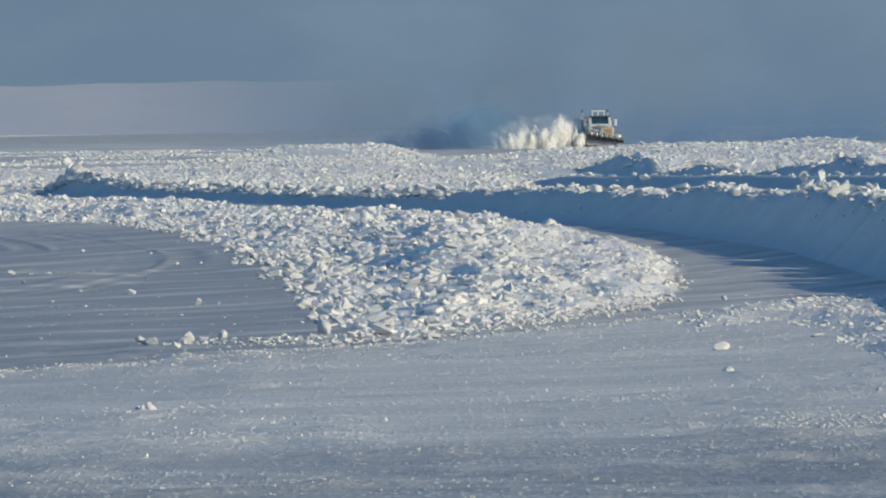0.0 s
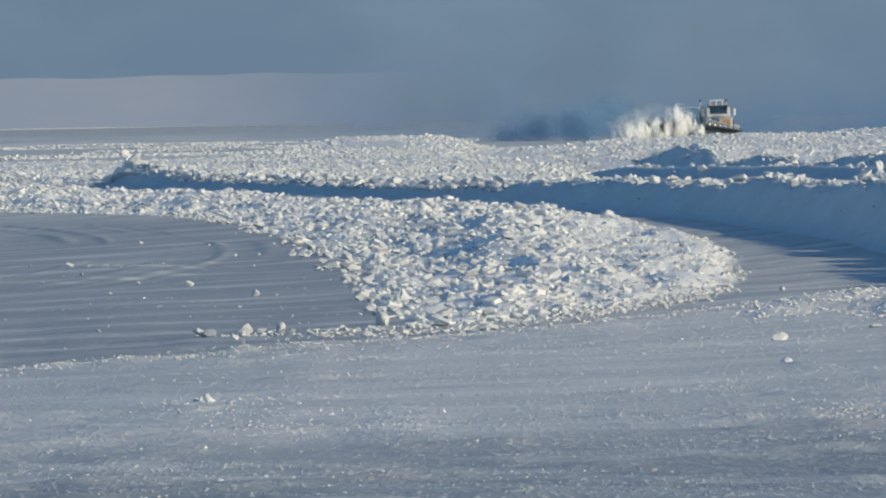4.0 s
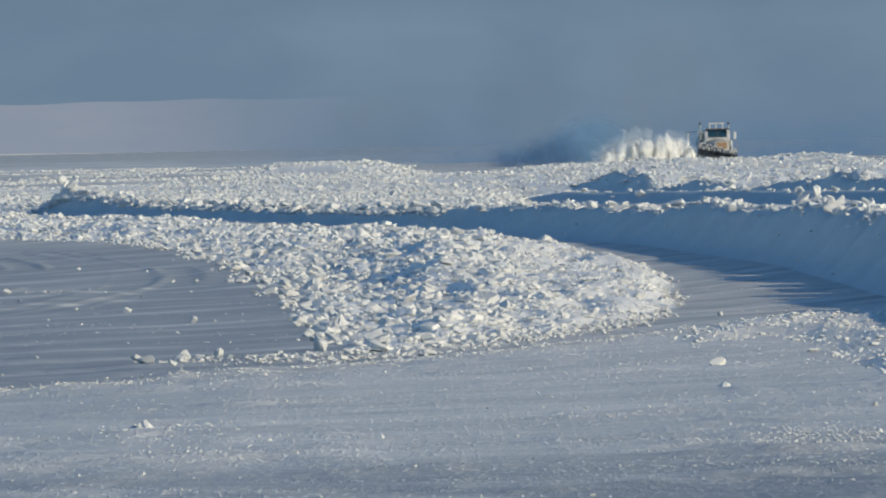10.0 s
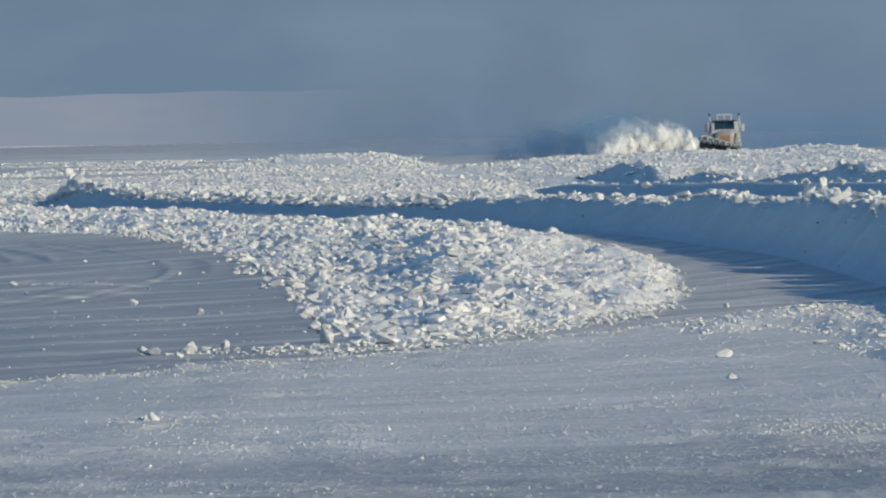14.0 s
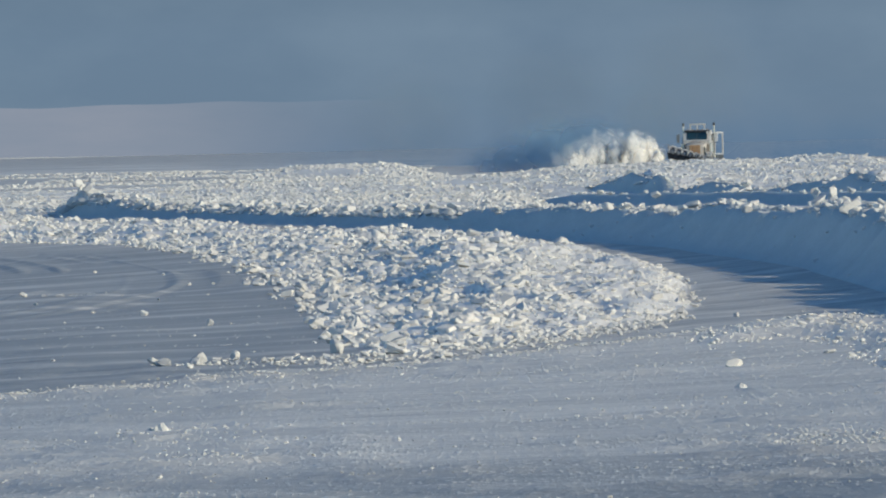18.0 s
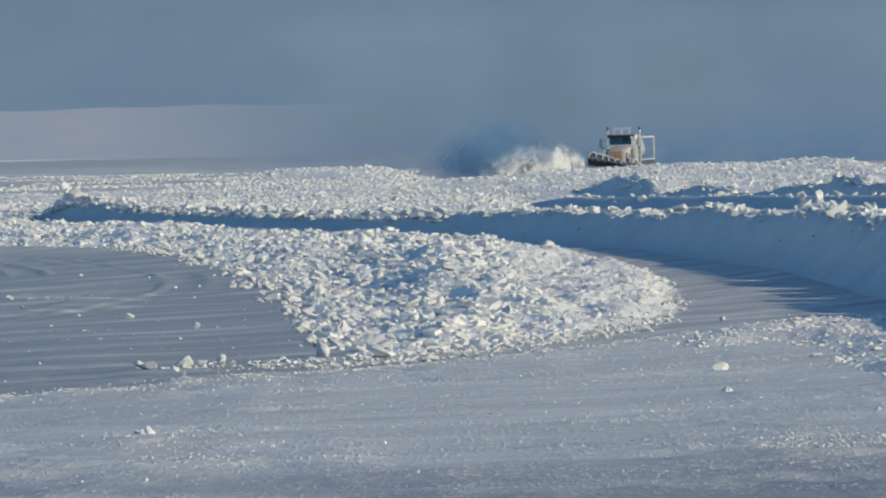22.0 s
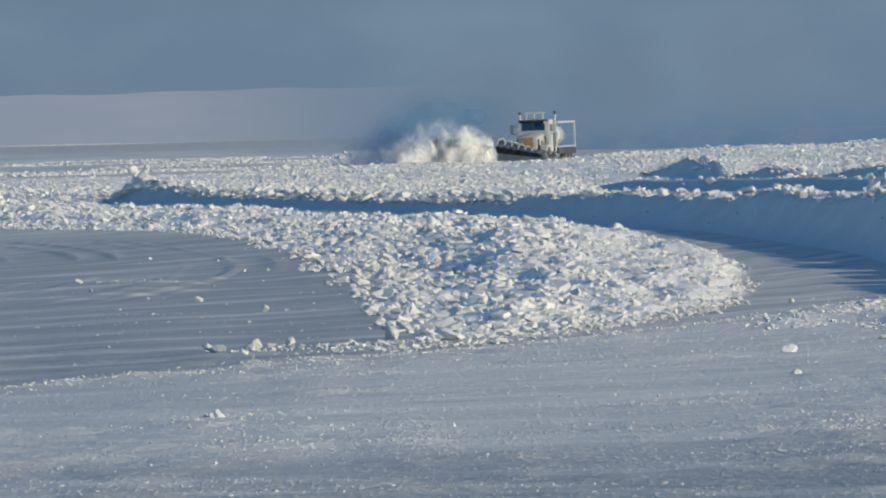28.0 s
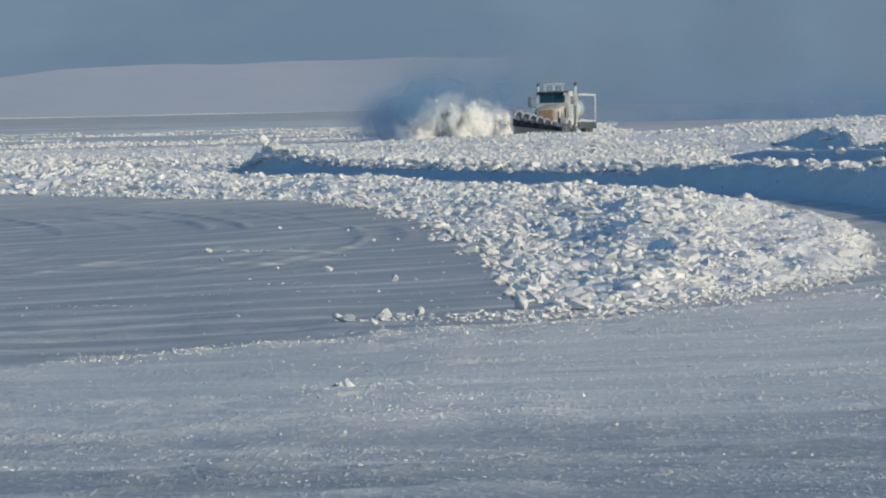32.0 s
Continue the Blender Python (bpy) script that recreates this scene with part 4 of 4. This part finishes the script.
def turned(n):
    """Random turns: any heading, moderate tilt."""
    az, tx, ty = rng.uniform(0, 2 * math.pi, n), rng.normal(size=n) * 0.28, rng.normal(size=n) * 0.28
    return np.array([Euler((tx[i], ty[i], az[i])).to_matrix() for i in range(n)]) if n else np.zeros((0, 3, 3))


def rubble(name, x, y, size, sink, label, parent=None, category="snow rubble", level=None, tall=1.0, shapes=SHAPES):
    """Many blocks resting in the snow, joined as one mesh."""
    n = len(x)
    z = (height(x, y) if level is None else level) + size * (0.30 - sink)
    rot, kind = turned(n), rng.integers(0, len(shapes), n)
    vs, fs, at = [], [], 0
    for i in range(n):
        v, f = shapes[kind[i]]
        vs.append((v * (size[i], size[i], size[i] * tall)) @ rot[i].T + (x[i], y[i], z[i])), fs.append(f + at)
        at += len(v)
    ob = new(name, tri_mesh(name, np.concatenate(vs), np.concatenate(fs), SNOW))
    ob.parent = parent
    return tagged(ob, label, "" if parent else category, kind="stuff")


def sizes_of(n, mid, spread, lo, hi):
    return np.clip(mid * np.exp(rng.normal(size=n) * spread), lo, hi)


def scatter_in(test, n, x0, x1, y0, y1):
    x, y = rng.uniform(x0, x1, n), rng.uniform(y0, y1, n)
    keep = test(x, y)
    return x[keep], y[keep]


# windrow: fine rubble, then coarse blocks towards its left flank, finer gravel on the lane side
x, y = scatter_in(lambda x, y: inside(x, y, HEAP) + 0.9 * fractal(x / 0.7, y / 4.0, 3, 51) > rng.uniform(-0.5, 0.25, len(x)), 66000, -17, 4.2, 77, 250)
tidy = rng.random(len(x)) < np.where((x > 1.2) & (y < 150), smooth(-0.25, 0.15, inside(x, y, HEAP)), 1)
x, y = x[tidy], y[tidy]
coarse = 1.0 - 0.66 * smooth(0.4, 2.3, x) * smooth(175, 150, y)
s = sizes_of(len(x), 0.08, 0.5, 0.025, 0.24) * coarse
PILE = rubble("snow_windrow", x, y, s, 0.12, "windrow of broken snow blocks between cleared lanes")
x, y = scatter_in(lambda x, y: inside(x, y, HEAP) > -0.05, 7000, 0.3, 4.2, 79, 170)
rubble("snow_windrow", x, y, sizes_of(len(x), 0.05, 0.45, 0.02, 0.12), 0.15, "fine broken snow on the lane side of the windrow", tall=0.7)
x, y = scatter_in(lambda x, y: inside(x, y, HEAP) > -0.2, 20000, -44, -13.5, 195, 400)
rubble("snow_windrow", x, y, sizes_of(len(x), 0.14, 0.5, 0.06, 0.4), 0.1, "far end of the windrow, broken snow blocks")
x, y = scatter_in(lambda x, y: (np.abs(side_of(x, y, BANK)[0] - 1.5) < 4.0) & (x < -14.6), 9000, -34, -14.6, 255, 330)
rubble("snow_windrow", x, y, sizes_of(len(x), 0.13, 0.5, 0.05, 0.36), 0.1, "broken snow past the end of the cut bank")
# crest of the cut bank
k = rng.random(3600) ** 0.85
bx, by = np.interp(k, np.linspace(0, 1, 11), [p[0] for p in BANK[1:12]]), np.interp(k, np.linspace(0, 1, 11), [p[1] for p in BANK[1:12]])
off = np.abs(rng.normal(size=len(k))) * np.interp(by, [150, 200], [0.14, 0.7]) + 0.40 - bank_wander(bx, by)
s = sizes_of(len(k), 0.075, 0.5, 0.035, 0.26)
rubble("bank_crest_rubble", bx + off, by + rng.normal(size=len(k)) * 0.6, s, -0.05, "sunlit snow blocks along the crest of the cut bank")
# lumps on the lip and a few caught on the cut face
lx, ly, lnx, lny, lh = LIP
i = rng.integers(0, len(lx), 1900)
v = 0.22 + np.abs(rng.normal(size=len(i))) * 0.25
rubble("bank_lip_rubble", lx[i] + lnx[i] * v, ly[i] + lny[i] * v + rng.normal(size=len(i)) * 0.2, sizes_of(len(i), 0.08, 0.5, 0.03, 0.24), 0.0, "snow blocks on the lip of the cut bank", level=lh[i] * np.interp(v, [0.2, 0.36, 0.7], [0.7, 0.97, 0.95]))
i = rng.choice(np.flatnonzero(ly > 188), 700)
v = -0.1 + np.abs(rng.normal(size=len(i))) * 0.4
rubble("bank_lip_rubble", lx[i] + lnx[i] * v, ly[i] + lny[i] * v, sizes_of(len(i), 0.15, 0.45, 0.05, 0.36), 0.0, "larger snow blocks along the far lip of the cut bank", level=lh[i] * np.interp(v, [-0.2, 0.16, 0.36, 0.7], [0.45, 0.85, 1.0, 0.95]))
i = rng.integers(0, len(lx), 70)
v = rng.uniform(-0.5, 0.2, len(i))
rubble("bank_face_lumps", lx[i] + lnx[i] * v, ly[i] + lny[i] * v, sizes_of(len(i), 0.06, 0.4, 0.03, 0.15), 0.0, "small snow lumps caught on the cut face", level=lh[i] * np.interp(v, [-0.6, -0.42, -0.22, -0.02, 0.16], [0.03, 0.16, 0.36, 0.6, 0.82]))
# field of broken snow behind the bank, up to the truck's lane
beyond = lambda x, y: (side_of(x, y, BANK)[0] > 1.2) & (vnoise(x / 2.5, y / 10.0, 17) > -0.32)
x, y = scatter_in(beyond, 125000, -42, 36, 150, 398)
keep = (np.abs(x) < 0.1 * y) & ~((side_of(x, y, BANK2)[0] < 0.3) & (x > 0.0135 * y) & (y < 308) & (rng.random(len(x)) < 0.97))
left = (x < -0.04 * y) & (vnoise(x / 9.0, y / 9.0, 29) < 0.07 + 0.1 * rng.normal(size=len(x)))
x, y = x[keep & ~left], y[keep & ~left]
rubble("broken_snow_field", x, y, sizes_of(len(x), 0.08, 0.5, 0.04, 0.3), 0.05, "wide field of broken snow blocks before the plough lane", tall=0.72, shapes=FIELD_SHAPES)
for (lx, ly, lnx, lny, lh), m in ((LIP2, 900), (LIP3, 160)):
    i = rng.integers(0, len(lx), m)
    v = np.where(rng.random(m) < 0.1, rng.uniform(-0.1, 0.3, m), 0.3 + np.abs(rng.normal(size=m)) * 0.3)
    rubble("second_bank_rubble", lx[i] + lnx[i] * v, ly[i] + lny[i] * v, sizes_of(m, 0.12, 0.45, 0.04, 0.34), 0.0, "snow blocks on the lip of the second lane's bank", level=lh[i] * np.interp(v, [-0.1, 0.16, 0.36], [0.55, 0.82, 0.97]))
# far rows on the plain
x, y = scatter_in(lambda x, y: (x < -2) & (x > -0.1 * y) & (fractal(x / 18, y / 26.0, 3, 19) > 0.06 + (y - 400) / 1400), 70000, -80, 0, 395, 760)
rubble("far_snow_rubble", x, y, sizes_of(len(x), 0.16, 0.45, 0.06, 0.4) * (0.7 + y / 2000), 0.1, "low rows of snow rubble on the far plain", tall=0.9, shapes=FIELD_SHAPES)
x, y = scatter_in(lambda x, y: x > -15, 2600, -15.5, -0.5, 478, 512)
rubble("old_snow_heap", x, y, sizes_of(len(x), 0.14, 0.4, 0.06, 0.34), 0.1, "heap of broken snow beyond the plough lane, placed to fit the camera's view")
# mound and crumbs by the lane
x, y = scatter_in(lambda x, y: inside(x, y, MOUND) + 0.5 * fractal(x / 0.8, y / 3.0, 3, 61) > 0.0, 6500, 2.3, 8.5, 66, 94)
rubble("mound_rubble", x, y, sizes_of(len(x), 0.03, 0.5, 0.012, 0.1), 0.1, "small snow lumps on a low mound")
# tail of lumps at the front of the windrow
x = -3.4 + 6.4 * rng.random(1500) ** 0.6
y = np.interp(x, [-3.4, -0.5, 0.2, 1.4, 2.5, 3.2], [77.6, 78.8, 80.6, 86.3, 90.6, 97.0]) + rng.normal(size=len(x)) * 1.1
rubble("windrow_tail_rubble", x, y, sizes_of(len(x), 0.034, 0.5, 0.012, 0.14), 0.0, "trail of snow lumps at the foot of the windrow")
# bright scuffed crumbs
for cx, cy, m in ((2.8, 55.2, 260), (3.2, 55.6, 220), (-2.25, 59.4, 160), (-6.2, 117.0, 160), (-2.0, 54.0, 160)):
    x, y = cx + rng.normal(size=m) * 0.3, cy + rng.normal(size=m) * 0.9
    rubble("scuffed_crumbs", x, y, sizes_of(m, 0.015, 0.45, 0.006, 0.035), 0.1, "scuffed patch of snow crumbs on driven snow", category="snow crumbs")
x = rng.uniform(-5.5, 3.0, 2600)
rubble("edge_crumbs", x, plough_edge(x) + rng.normal(size=2600) * np.where(rng.random(2600) < 0.6, 0.25, 1.1), sizes_of(2600, 0.014, 0.5, 0.006, 0.05), 0.1, "line of crumbs along a plough edge", category="snow crumbs")
# crumbs on the driven snow
x, y = scatter_in(lambda x, y: (np.abs(x + 0.6) < 0.085 * y) & (vnoise(x / 2.4, y / 0.5, 23) > 0.16 + 0.16 * smooth(-1, 2, y - plough_edge(x))) & (inside(x, y, HEAP) < 0) & (side_of(x, y, BANK)[0] < 0), 52000, -10, 9, 44, 110)
rubble("snow_crumbs", x, y, sizes_of(len(x), 0.012, 0.45, 0.005, 0.04), 0.2, "loose crumbs of snow on driven snow", category="snow crumbs")

# single blocks that stand out, each a thing of its own
BLOCK_MESHES = [tri_mesh("snow_block", v, f, SNOW) for v, f in boulder_shapes(24)]


def lone_block(x, y, size, lift=0.25, label="single block of broken snow lying on driven snow", tall=1.0, group="loose snow blocks", parent=None, name="snow_block", at=None):
    ob = new(name, BLOCK_MESHES[int(rng.integers(0, len(BLOCK_MESHES)))])
    z = float(height(x, y)[0]) if at is None else at
    ob.location, ob.rotation_euler = (x, y, z + lift * size * tall), (rng.normal() * 0.2, rng.normal() * 0.2, rng.uniform(0, 6))
    ob.scale = (size, size, size * tall)
    if parent:
        ob.parent = parent
        return ob
    return tagged(ob, label, "snow block", group)


def snow_lump(x, y, wide, high, label, at=None):
    """A large craggy lump: a heap of broken facets, wider at its foot."""
    bm = bmesh.new()
    bmesh.ops.create_icosphere(bm, subdivisions=3, radius=1.0)
    k = rng.uniform(0, 50)
    co = np.array([tuple(v.co) for v in bm.verts])
    r = 1 + 0.55 * fractal(co[:, 0] * 1.6 + k, co[:, 1] * 1.6 + co[:, 2] * 1.3 + k, 3, 12)
    for v, s in zip(bm.verts, r):
        foot = 1.0 - 0.45 * max(v.co.z, 0)
        v.co = Vector((v.co.x * s * wide * 0.5 * foot, v.co.y * s * wide * 0.5 * foot, v.co.z * s * high * (0.85 if v.co.z > 0 else 0.3)))
    ob = part("snow_lump", bm, SNOW)
    ob.location, ob.rotation_euler = (x, y, float(height(x, y)[0]) if at is None else at), (0, 0, rng.uniform(0, 6))
    return tagged(ob, label, "snow block", "large snow lumps")


snow_lump(2.33, 162.0, 0.52, 0.21, "broad lump of snow lying in the shaded lane")
lone_block(2.78, 73.0, 0.16, 0.2, "squarish snow block on driven snow", 0.8)
snow_lump(-2.47, 59.8, 0.13, 0.07, "torn clod of snow beside a scraped hollow")
lone_block(-2.56, 59.9, 0.05, 0.2, "small broken clod beside a scraped hollow")
snow_lump(2.60, 66.9, 0.11, 0.05, "small snow lump on driven snow")
lone_block(6.3, 116.0, 0.16, 0.3, "small snow lump in the shade of the bank", 0.6)
lone_block(-1.39, 81.3, 0.15, 0.35, "rounded snow lump at the foot of the windrow", 1.4)
lone_block(-2.82, 78.9, 0.14, 0.3, "rounded snow lump on driven snow", 1.0)
lone_block(-2.47, 79.7, 0.11, 0.3, "rounded snow lump on driven snow", 1.1)
lone_block(-3.13, 77.0, 0.10, 0.3, "small snow lump on driven snow")
lone_block(-3.28, 95.4, 0.10, 0.3, "small snow lump on the cleared lane")
lone_block(-4.40, 101.9, 0.10, 0.3, "small snow lump on the cleared lane")
lone_block(-6.97, 116.1, 0.13, 0.3, "small snow lump on the cleared lane")
lone_block(3.95, 77.0, 0.12, 0.25, "flat snow block at the edge of a low mound", 0.6)
lone_block(4.9, 79.0, 0.12, 0.25, "flat snow block at the edge of a low mound", 0.7)
for x, y, size, tall, z in ((-13.45, 261.4, 0.62, 1.2, 0.78), (-13.0, 260.6, 0.55, 0.9, 0.72), (-13.85, 261.8, 0.5, 1.0, 0.5), (-12.6, 259.6, 0.5, 0.8, 0.66), (-14.2, 262.2, 0.42, 0.9, 0.25),
                            (-13.2, 260.4, 0.34, 1.0, 1.05), (-13.6, 261.2, 0.3, 1.1, 1.2), (-12.2, 258.6, 0.45, 0.8, 0.6), (-14.6, 263.0, 0.3, 0.8, 0.12)):
    lone_block(x, y, size, 0.1, "craggy block piled on the end of the cut bank", tall, "end of the cut bank", at=z)
snow_lump(-11.6, 256.0, 0.8, 0.3, "craggy lump on the crest of the cut bank", 0.5)
snow_lump(-13.3, 260.8, 1.1, 0.55, "broad craggy lump on the end of the cut bank", 0.62)
snow_lump(-12.4, 258.8, 0.8, 0.4, "craggy lump on the end of the cut bank", 0.52)
snow_lump(-14.1, 262.4, 0.7, 0.35, "craggy lump on the end of the cut bank", 0.3)
for i in np.flatnonzero(LIP[1] > 222)[::5]:
    d = 0.3 + 0.25 * rng.random()
    lone_block(LIP[0][i] + d * LIP[2][i], LIP[1][i] + d * LIP[3][i], float(sizes_of(1, 0.2, 0.35, 0.1, 0.36)[0]), 0.1, "snow block on the crest of the cut bank", 0.9, "crest blocks", at=float(LIP[4][i]) * 0.92)
lone_block(-12.5, 259.0, 0.45, 0.2, "large block on the end of the cut bank", 0.9, at=0.62)
lone_block(-7.6, 238.0, 0.45, 0.2, "snow block on the crest of the cut bank", 0.8, "crest blocks", at=0.45)
lone_block(-6.6, 233.0, 0.4, 0.2, "snow block on the crest of the cut bank", 0.8, "crest blocks", at=0.5)
for x, y, z, size in ((6.84, 136.0, 1.02, 0.17), (6.80, 136.0, 1.13, 0.15), (6.77, 136.0, 1.23, 0.13), (6.74, 136.0, 1.31, 0.09), (7.02, 135.7, 1.03, 0.17), (7.05, 135.7, 1.14, 0.14), (7.07, 135.7, 1.24, 0.13), (7.05, 135.7, 1.31, 0.10)):
    lone_block(x, y, size, 0.0, "block frozen into an upright spike on the bank crest", 1.3, "crest blocks", at=z)
for x, y, size, z in ((6.68, 134.6, 0.14, 0.93), (6.78, 134, 0.16, 1.0), (6.86, 133.6, 0.12, 0.88), (6.66, 133, 0.1, 0.84), (6.95, 133.2, 0.15, 1.02),
                      (6.98, 131.2, 0.14, 1.06), (7.04, 130.2, 0.18, 1.02), (7.0, 128.4, 0.2, 1.0), (7.02, 126.6, 0.17, 0.94), (7.0, 125.2, 0.15, 0.88), (7.08, 124.2, 0.18, 0.93), (7.14, 123.4, 0.14, 0.84),
                      (7.1, 118.6, 0.16, 1.0), (7.12, 117.4, 0.2, 0.94), (7.06, 116.8, 0.16, 0.84), (7.3, 121, 0.12, 1.02), (6.9, 137.8, 0.12, 1.0), (7.5, 126, 0.16, 1.06), (7.3, 131.5, 0.16, 1.1)):
    lone_block(x, y, 1.25 * size, 0.1, "snow block overhanging the bank crest", 1.2, "crest blocks", at=z)
lone_block(5.75, 143.0, 0.2, 0.2, "snow block on the bank crest", 1.0, "crest blocks", at=0.9)
lone_block(4.75, 152.0, 0.17, 0.2, "snow block on the bank crest", 1.0, "crest blocks", at=0.86)
lone_block(3.4, 163.0, 0.2, 0.2, "snow block on the bank crest", 1.0, "crest blocks", at=0.8)
lone_block(-0.2, 186.0, 0.24, 0.1, "snow block hanging over the bank crest", 1.0, "crest blocks", at=0.55)
lone_block(-0.35, 183.0, 0.24, 0.3, "snow lump fallen at the foot of the bank", 0.8)
lone_block(0.9, 176.0, 0.16, 0.3, "snow lump fallen at the foot of the bank", 0.8)
lone_block(-1.4, 188.0, 0.18, 0.3, "snow lump fallen at the foot of the bank", 0.8)
lone_block(-1.95, 95.2, 0.11, 0.2, "snow block beside the windrow", 1.1)
snow_lump(-2.7, 160.0, 0.55, 0.26, "large craggy lump on the top of the windrow", 0.3)
snow_lump(-1.75, 158.0, 0.5, 0.22, "large craggy lump on the top of the windrow", 0.3)
snow_lump(0.35, 148.0, 0.42, 0.24, "large craggy lump on the top of the windrow", 0.36)
snow_lump(0.75, 146.0, 0.6, 0.16, "broad craggy lump on the top of the windrow", 0.36)
snow_lump(-2.0, 113.0, 0.36, 0.26, "craggy lump at the edge of the windrow")
snow_lump(-1.3, 91.0, 0.26, 0.2, "craggy lump at the edge of the windrow")
snow_lump(-11.96, 228.0, 0.5, 0.36, "upright craggy lump on the windrow")
for _ in range(46):
    x, y = rng.uniform(-8, 4.5), rng.uniform(56, 140)
    if inside(np.array([x]), np.array([y]), HEAP)[0] < 0.0 and side_of(np.array([x]), np.array([y]), BANK)[0][0] < -0.3:
        lone_block(x, y, float(sizes_of(1, 0.045, 0.4, 0.02, 0.10)[0]) * (0.5 if y < 85 else 1.0))
# the larger blocks of the windrow, nearest first
n = 0
while n < 280:
    x, y = rng.uniform(-4.6, 3.0), 82 + 90 * rng.random() ** 1.3
    if inside(np.array([x]), np.array([y]), HEAP)[0] > 0.15:
        big = float(sizes_of(1, 0.13 if x < 1 else 0.09, 0.36, 0.06, 0.25)[0])
        lone_block(x, y, big, 0.2, parent=PILE, tall=0.7)
        n += 1


# ---- what moves ----
def motions():
    """Truck, wheels, spray and dust along the plough lane."""
    lane = [(0, 13.1, 615.0, 13), (2, 15.5, 605.6, 12.5), (4, 17.7, 595.8, 12), (6, 19.5, 585.7, 11), (9, 21.4, 569.9, 7.5), (11, 21.7, 558.9, 3), (13, 21.4, 547.6, -0.5),
            (15, 20.3, 536.0, -3), (17, 18.5, 524.0, -5.5), (19, 16.35, 511.7, -6.5), (21, 13.85, 499.0, -7.5), (22, 12.4, 492.6, -8.5), (24, 9.2, 479.4, -10.5), (25.5, 6.2, 469.3, -11),
            (28, 1.72, 452.0, -9.4), (29, 0.05, 445.0, -9.0), (30, -1.87, 437.9, -8.6), (31, -3.32, 430.7, -8.2), (32, -4.86, 423.3, -8.0)]
    walk(TRUCK, [(t, pose(x, y, 0.0, 0.4 * math.sin(t * 2.1), 0.6 * math.sin(t * 1.3), h)) for t, x, y, h in lane])
    for w in WHEELS:
        rows, t = [], 0.0
        while t < 32.01:
            rows.append((t, pose(*w.location, math.degrees(6.0 * t / 0.52) % 360)))
            t += 0.1
        walk(w, rows)
    ebb = lambda t: -float(np.interp(t, [0, 6, 8, 10, 16, 18, 19, 20, 21, 23, 24, 29, 30, 31, 32], [0, 0, 0.3, 0, 0, 0, 0.1, 0.3, 0.7, 0.9, 0.2, 0.2, 0.6, 0.6, 0.3]))
    walk(SPRAY_THING, [(t, pose(x, y, ebb(t), 0, 0, h)) for t, x, y, h in lane])
    reach = lambda t: float(np.interp(t, [0, 14, 24, 32], [1.0, 1.0, 0.74, 0.74]))
    late = lambda t: float(np.interp(t, [18, 26], [0.0, 1.0]))
    for c, (ob, at) in enumerate(STREAMERS):
        walk(ob, [(t * 0.5, pose(-2.2 + (at.x + 2.2) * reach(t * 0.5) + 0.12 * math.sin(1.9 * t + 0.7 * c), at.y + 0.3 * math.sin(1.3 * t + c), at.z + 0.18 * math.sin(2.3 * t + 1.1 * c),
                                 0, 5 * math.sin(1.7 * t + 0.6 * c), 5 * math.sin(1.1 * t + 2 * c))) for t in range(65)])
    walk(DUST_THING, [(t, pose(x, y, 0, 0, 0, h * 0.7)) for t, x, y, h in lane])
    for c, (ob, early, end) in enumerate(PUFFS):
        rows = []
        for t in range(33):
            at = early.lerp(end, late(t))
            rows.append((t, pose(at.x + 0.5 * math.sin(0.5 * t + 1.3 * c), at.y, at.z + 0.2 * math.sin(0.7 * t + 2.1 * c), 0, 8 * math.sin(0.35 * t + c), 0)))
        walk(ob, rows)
    walk(OLD_THING, [(0, pose(0, 0, 0)), (32, pose(3.0, 0, 1.5))])
    for c, (ob, at) in enumerate(OLD_PUFFS):
        walk(ob, [(t, pose(at.x, at.y, at.z, 0, 6 * math.sin(0.12 * t + 1.9 * c), 0)) for t in range(0, 33, 4)])


motions()
